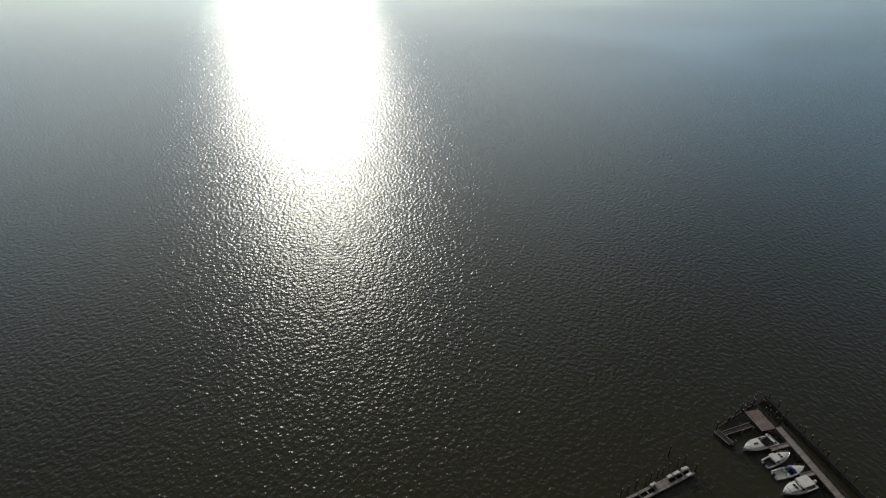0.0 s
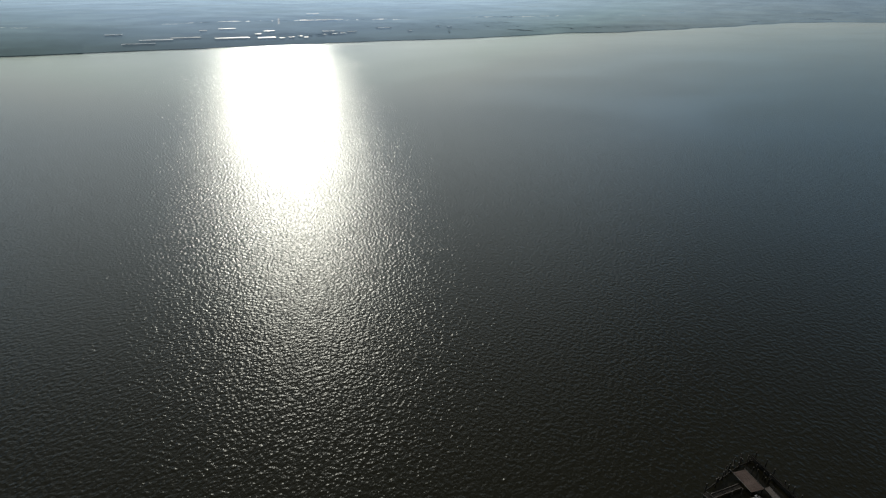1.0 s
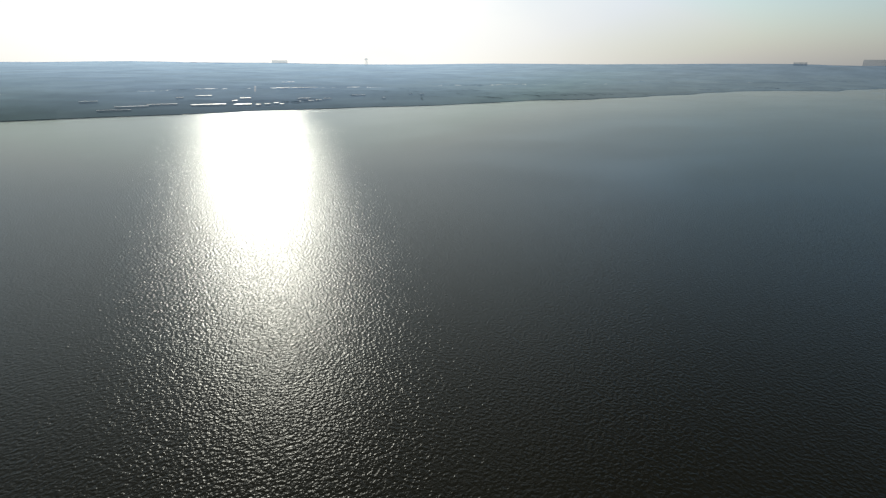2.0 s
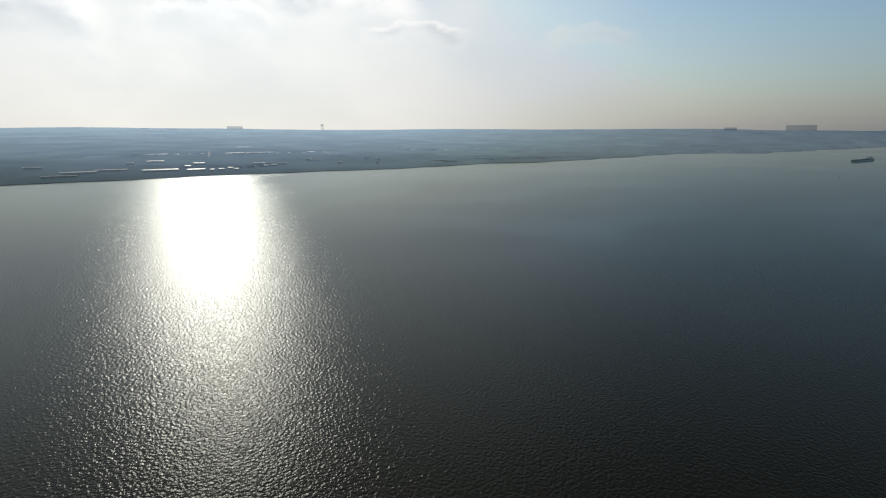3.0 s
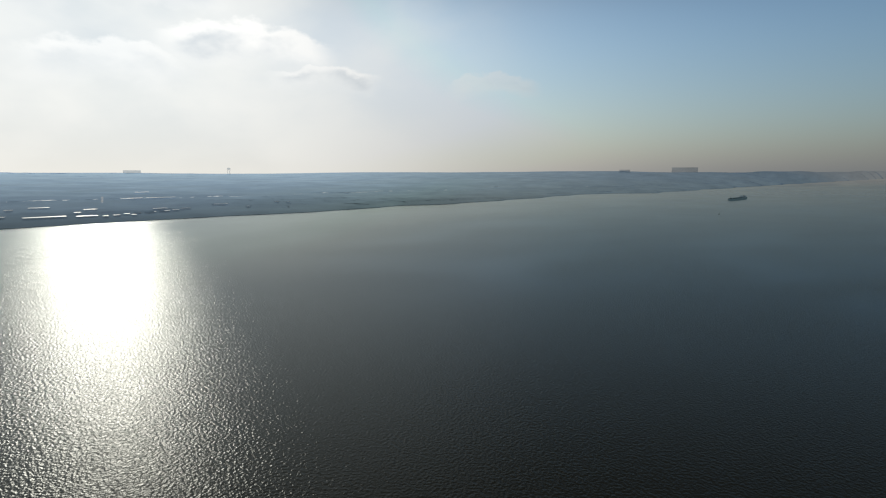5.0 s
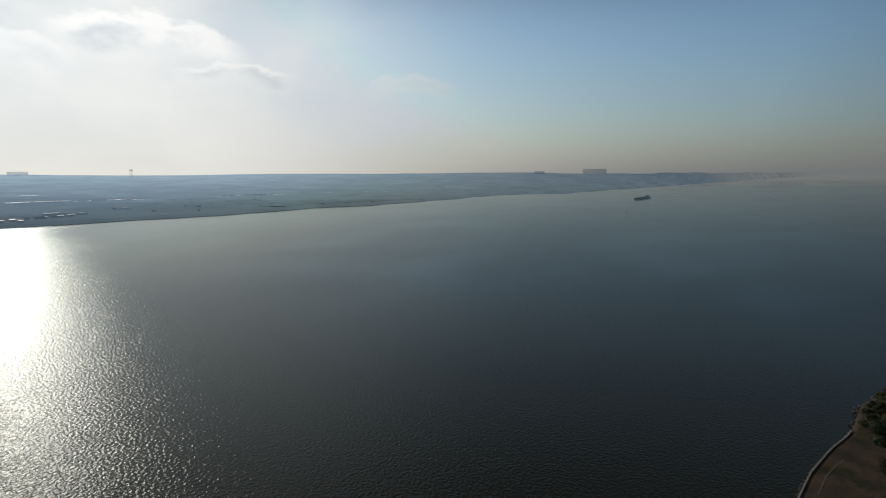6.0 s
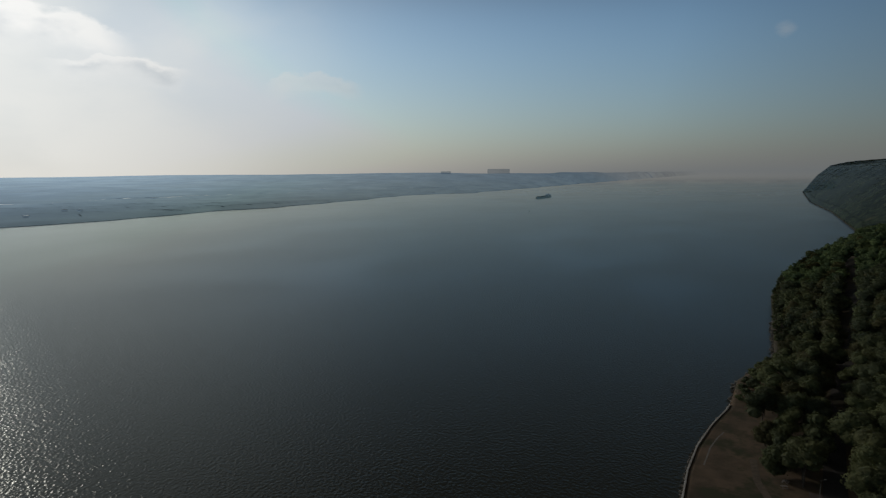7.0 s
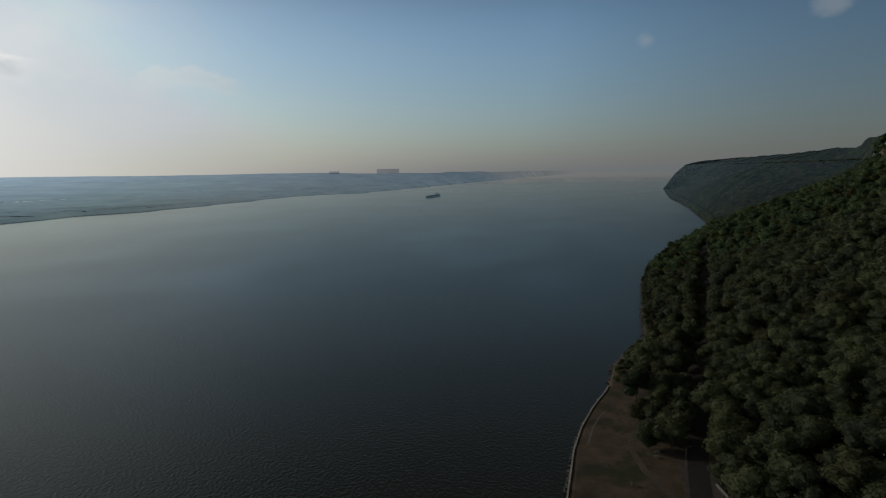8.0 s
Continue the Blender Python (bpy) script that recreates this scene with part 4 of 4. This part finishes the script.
    pts = [Vector(((t - 0.5) * L, s * half(t) * 0.93, sheer(t) + 0.50)) for s, seq in ((-1, (0.6, 0.75, 0.88, 0.97)), (1, (0.97, 0.88, 0.75, 0.6))) for t in seq]
    for p, q in zip(pts[:-1], pts[1:]):
        rod(bm, p, q, 0.022, sides=5)
    for p in pts:
        rod(bm, p, p - Vector((0, 0, 0.48)), 0.016, sides=5)
    part("bow_rail", bm, M_STEEL, top)
    return top


def pile(x, y, tall, lean=0.0, label="weathered timber mooring pile with a pale top"):
    top = tagged(new("mooring_pile"), label, "pile", "mooring piles")
    top.matrix_basis = pose(x, y, 0, lean * 3, lean * 2, 0)
    bm = bmesh.new()
    rod(bm, (0, 0, -3), (0, 0, tall), 0.17, 0.14, 8)
    part("shaft", bm, M_TIMBER, top)
    bm = bmesh.new()
    rod(bm, (0, 0, tall + 0.003), (0, 0, tall + 0.10), 0.145, 0.08, 8)
    part("pile_cap", bm, M_DECK, top, "pale weathered pile cap")
    return top


def boardwalk(name, label, a, b, width, z, rail=0, boards=True, category="pier", mat=None):
    """A timber walk on posts from a to b; rail: -1, 0 or 1 for the side that carries a handrail."""
    a, b = Vector((*a, 0)), Vector((*b, 0))
    n = (b - a).length
    top = tagged(new(name), label, category)
    top.matrix_basis = pose(a.x, a.y, z, 0, 0, math.degrees(math.atan2(b.y - a.y, b.x - a.x)))
    step = 0.30
    count = int(n / step)
    mesh = None
    for i in range(count):
        if mesh is None:
            bm = bmesh.new()
            box(bm, 0.008, step - 0.008, -width / 2, width / 2, -0.05, 0.0)
            ob = part("plank", bm, mat or M_DECK, top)
            mesh = ob.data
        else:
            ob = new("plank", mesh)
            ob.parent = top
        ob.location = (i * step, random.uniform(-0.03, 0.03), random.uniform(-0.008, 0.008))
    for s in (-1, 1):
        bm = bmesh.new()
        box(bm, 0, n, s * width * 0.42 - 0.08, s * width * 0.42 + 0.08, -0.35, -0.06)
        part("beam", bm, M_TIMBER, top)
        bm = bmesh.new()
        box(bm, 0, n, s * (width / 2 + 0.05) - 0.05, s * (width / 2 + 0.05) + 0.05, -0.02, 0.10, 0.01)
        part("kerb_rail", bm, M_DECK, top)
    for i in range(int(n / 3.2) + 1):
        for s in (-1, 1):
            bm = bmesh.new()
            rod(bm, (i * 3.2 + 0.15, s * width * 0.42, -3.5), (i * 3.2 + 0.15, s * width * 0.42, -0.36), 0.13)
            part("post", bm, M_TIMBER, top)
    if rail:
        s = rail * (width / 2 + 0.05)
        for i in range(int(n / 2.0) + 1):
            bm = bmesh.new()
            box(bm, i * 2.0, i * 2.0 + 0.09, s - 0.045, s + 0.045, 0.104, 1.0)
            part("rail_post", bm, M_TIMBER, top)
        for hz in (0.55, 1.0):
            bm = bmesh.new()
            box(bm, 0, n, s - 0.05, s + 0.05, hz, hz + 0.08, 0.01)
            part("handrail", bm, M_TIMBER, top)
    return top


def make_basin():
    # the main pier runs out from the shore to a wider head
    boardwalk("pier", "long grey boarded pier with a handrail", (-9.0, 94.6), (-45.0, 104.6), 1.35, 1.25, rail=-1)
    boardwalk("landing_platform", "brown boarded landing platform with timber railings", (-45.2, 102.0), (-51.0, 103.4), 3.3, 1.30, rail=-1, mat=M_BROWN_DECK)
    boardwalk("finger_pier", "narrow finger pier between moored boats", (-40.7, 102.6), (-41.6, 97.8), 0.8, 1.1)
    boardwalk("finger_pier", "narrow finger pier between moored boats", (-33.6, 101.0), (-34.4, 97.3), 0.8, 1.1)
    boardwalk("landing_stage", "dark narrow landing stage beside the pier head", (-48.2, 100.4), (-49.2, 92.6), 1.0, 0.7, mat=M_TIMBER)
    boardwalk("landing_stage", "dark narrow landing stage beside the pier head", (-50.6, 91.8), (-46.4, 91.9), 1.2, 0.7, mat=M_TIMBER)
    # timber wave screen outside the pier
    a, b = Vector((-52.5, 110.2, 0)), Vector((-10.5, 101.3, 0))
    screen = tagged(new("wave_screen"), "dark tarred timber wave screen in the water", "breakwater")
    n = (b - a).length
    screen.matrix_basis = pose(a.x, a.y, 0, 0, 0, math.degrees(math.atan2(b.y - a.y, b.x - a.x)))
    mesh = None
    for i in range(int(n / 0.32)):
        if mesh is None:
            bm = bmesh.new()
            box(bm, 0.01, 0.30, -0.06, 0.06, -2.5, 1.5)
            ob = part("board", bm, M_TIMBER, screen)
            mesh = ob.data
        else:
            ob = new("board", mesh)
            ob.parent = screen
        ob.location = (i * 0.32, 0, random.uniform(-0.12, 0.10))
    for hz in (0.5, 1.15):
        bm = bmesh.new()
        box(bm, 0, n, -0.24, -0.064, hz, hz + 0.22, 0.02)
        part("waler", bm, M_TIMBER, screen)
    # its piles, and those round the pier head
    for x, y, t in ((-43.4, 108.6, 2.6), (-42.4, 108.3, 2.4), (-41.2, 108.2, 3.0), (-39.2, 107.7, 2.8), (-37.6, 107.4, 3.2), (-36.1, 107.0, 2.3), (-35.0, 106.9, 2.6),
                    (-32.8, 106.4, 3.0), (-30.8, 106.0, 2.9), (-28.6, 105.5, 3.2), (-26.2, 105.0, 3.0), (-24.0, 104.6, 3.0), (-21.6, 104.1, 3.0), (-19.0, 103.5, 3.0), (-16.4, 103.0, 3.0),
                    (-46.0, 107.2, 2.6), (-46.4, 109.3, 2.8), (-49.0, 110.4, 2.9), (-51.6, 110.4, 2.8), (-52.2, 105.6, 2.8), (-52.4, 102.2, 2.6), (-51.6, 99.0, 2.6),
                    (-50.9, 95.8, 2.5), (-51.0, 92.6, 2.6), (-46.0, 92.2, 2.2), (-47.2, 96.0, 2.2), (-46.6, 98.6, 2.2), (-44.0, 99.9, 2.0), (-37.5, 101.2, 2.2)):
        pile(x, y, t, random.uniform(-1, 1))
    # broken and leaning timbers crowd round the pier head
    for i in range(16):
        a = random.uniform(0, 1)
        pile(-52.4 + random.uniform(-0.8, 0.9), 97.5 + 12.0 * a, random.uniform(1.2, 2.6), random.choice((-1, 1)) * random.uniform(5, 17), "leaning broken timber pile by the pier head")
    for i in range(6):
        pile(random.uniform(-50.5, -46.5), random.uniform(106.2, 108.8), random.uniform(1.0, 2.2), random.uniform(-15, 15), "leaning broken timber pile by the pier head")
    bm = bmesh.new()
    top = tagged(new("fender_frame"), "dark timber fender frame beyond the pier head", "fender")
    top.matrix_basis = pose(0, 0, 0)
    for p, q in (((-52.2, 105.6), (-51.6, 110.4)), ((-51.6, 110.4), (-46.4, 109.3)), ((-46.4, 109.3), (-46.0, 107.2)), ((-52.2, 105.6), (-51.6, 99.0)), ((-51.6, 99.0), (-51.0, 92.6))):
        for z in (0.4,):
            bm = bmesh.new()
            rod(bm, (*p, z), (*q, z), 0.15, sides=6)
            part("beam", bm, M_TIMBER, top)
    # floating pontoon across the basin mouth, in open frames
    raft = tagged(new("pontoon"), "narrow floating pontoon with open timber frames", "pontoon")
    raft.matrix_basis = pose(0, 0, 0)
    for x in (-46.1, -44.7):
        bm = bmesh.new()
        box(bm, x - 0.28, x + 0.28, 30, 79.0, 0.25, 0.55, 0.03)
        part("walkway", bm, M_DECK, raft)
        bm = bmesh.new()
        box(bm, x - 0.24, x + 0.24, 30.5, 78.6, -0.3, 0.246, 0.03)
        part("float", bm, M_TIMBER, raft)
    for i in range(26):
        y = 31 + i * 1.9
        bm = bmesh.new()
        box(bm, -45.816, -44.984, y - 0.12, y + 0.12, 0.30, 0.52, 0.02)
        part("cross_beam", bm, M_DECK, raft)
    bm = bmesh.new()
    box(bm, -45.816, -44.984, 69.3, 72.9, 0.53, 0.58, 0.01)
    part("deck_panel", bm, M_DECK, raft)
    for x, y, w, l, h, turn in ((-46.15, 69.0, 0.5, 1.3, 0.6, 0), (-46.1, 73.4, 0.55, 1.2, 0.55, 4), (-46.1, 75.2, 0.55, 1.7, 0.5, 0), (-46.1, 77.6, 0.55, 1.4, 0.6, -5), (-44.7, 77.4, 0.5, 1.3, 0.45, 0)):
        crate = tagged(new("dock_box"), "pale plastic dock box on the pontoon", "dock box", "dock boxes")
        crate.matrix_basis = pose(x, y, 0.552, 0, 0, turn)
        bm = bmesh.new()
        box(bm, -w / 2, w / 2, -l / 2, l / 2, 0, h * 0.8, 0.03)
        part("box_body", bm, M_CONCRETE, crate)
        bm = bmesh.new()
        box(bm, -w / 2 - 0.03, w / 2 + 0.03, -l / 2 - 0.03, l / 2 + 0.03, h * 0.8 + 0.003, h, 0.03)
        part("lid", bm, M_HULL, crate)
    for x, y, t in ((-47.2, 61.6, 2.6), (-47.3, 63.6, 2.2), (-47.3, 65.6, 2.7), (-47.4, 68.4, 2.4), (-47.4, 69.6, 2.7), (-47.5, 71.6, 2.2), (-47.6, 73.2, 2.2), (-47.6, 74.8, 2.4),
                    (-47.8, 77.6, 2.4), (-47.6, 79.4, 2.6), (-45.2, 80.0, 2.2), (-50.4, 77.6, 3.4), (-47.2, 55.0, 2.6), (-47.2, 48.0, 2.6), (-47.2, 41.0, 2.6)):
        pile(x, y, t, random.uniform(-1.5, 1.5))
    motor_boat("white cabin cruiser with a dark open cockpit, moored", -43.7, 97.2, -98, 8.6, 3.0, "cuddy")
    motor_boat("small white motor boat with a low hardtop, moored", -39.4, 97.4, 86, 6.6, 2.5, "cabin")
    motor_boat("white open motor boat with a blue canvas cover", -36.2, 96.8, 78, 7.0, 2.4, "open")
    motor_boat("white motor boat with a tall white hardtop, moored", -32.9, 94.9, -98, 8.0, 2.9, "flybridge")


# ---- on the river ----
def make_river_things():
    ship = tagged(new("cargo_ship"), "long dark cargo ship under way on the river", "ship")
    ship.matrix_basis = pose(-688, 2130, 0, 0, 0, 91)
    L, B = 165.0, 24.0
    bm = bmesh.new()
    rings = []
    for t in (0, 0.04, 0.12, 0.5, 0.86, 0.94, 0.98, 1.0):
        h = B / 2 * (1 - max(0, (0.10 - t) / 0.10) ** 2 * 0.35) * (1 - max(0, (t - 0.86) / 0.14) ** 1.8 * 0.97)
        z = 6.0 + (1.5 if t > 0.93 else 0)
        px = (0.5 - t) * L
        rings.append([(px, h, z), (px, h * 0.96, 0), (px, h * 0.7, -3), (px, -h * 0.7, -3), (px, -h * 0.96, 0), (px, -h, z)])
    loft(bm, rings)
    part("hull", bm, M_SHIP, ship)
    bm = bmesh.new()
    box(bm, 60, 72, -10, 10, 5.5, 10.5, 0.4)
    box(bm, 62, 69, -9, 9, 10.5, 12.8, 0.4)
    house = part("deckhouse", bm, M_SHIP_WHITE, ship)
    for i in range(3):
        for j in range(6):
            bm = bmesh.new()
            box(bm, 59.8, 60.2, -9 + j * 3.2, -7 + j * 3.2, 6.2 + i * 1.5, 6.9 + i * 1.5)
            part("window", bm, M_FAR_GLASS, house)
    bm = bmesh.new()
    rod(bm, (70.5, 0, 10), (70.5, 0, 15), 1.8, 1.5, 10)
    part("funnel", bm, M_SHIP, ship)
    for i in range(5):
        bm = bmesh.new()
        box(bm, -62 + i * 23, -44 + i * 23, -8, 8, 5.9, 7.4, 0.3)
        part("hatch_cover", bm, M_SHIP, ship)
    bm = bmesh.new()
    rod(bm, (-74, 0, 6), (-74, 0, 13), 0.4)
    part("mast", bm, M_SHIP, ship)
    buoy = tagged(new("channel_buoy"), "dark channel buoy floating on the river", "buoy")
    buoy.matrix_basis = pose(-475.5, 1359, 0, 3, 0, 0)
    bm = bmesh.new()
    rod(bm, (0, 0, -0.8), (0, 0, 0.7), 1.3, 1.3, 14)
    part("float", bm, M_SHIP, buoy)
    bm = bmesh.new()
    for i in range(4):
        a = i * 1.5708
        rod(bm, (1.0 * math.cos(a), 1.0 * math.sin(a), 0.7), (0.3 * math.cos(a), 0.3 * math.sin(a), 4.2), 0.07, sides=5)
    part("tower", bm, M_SHIP, buoy)
    bm = bmesh.new()
    rod(bm, (0, 0, 4.2), (0, 0, 4.9), 0.3, 0.2, 8)
    part("lantern", bm, M_SHIP, buoy)


make_shore()
make_lawn_things()
make_basin()
make_river_things()
make_far_town()
make_woods()
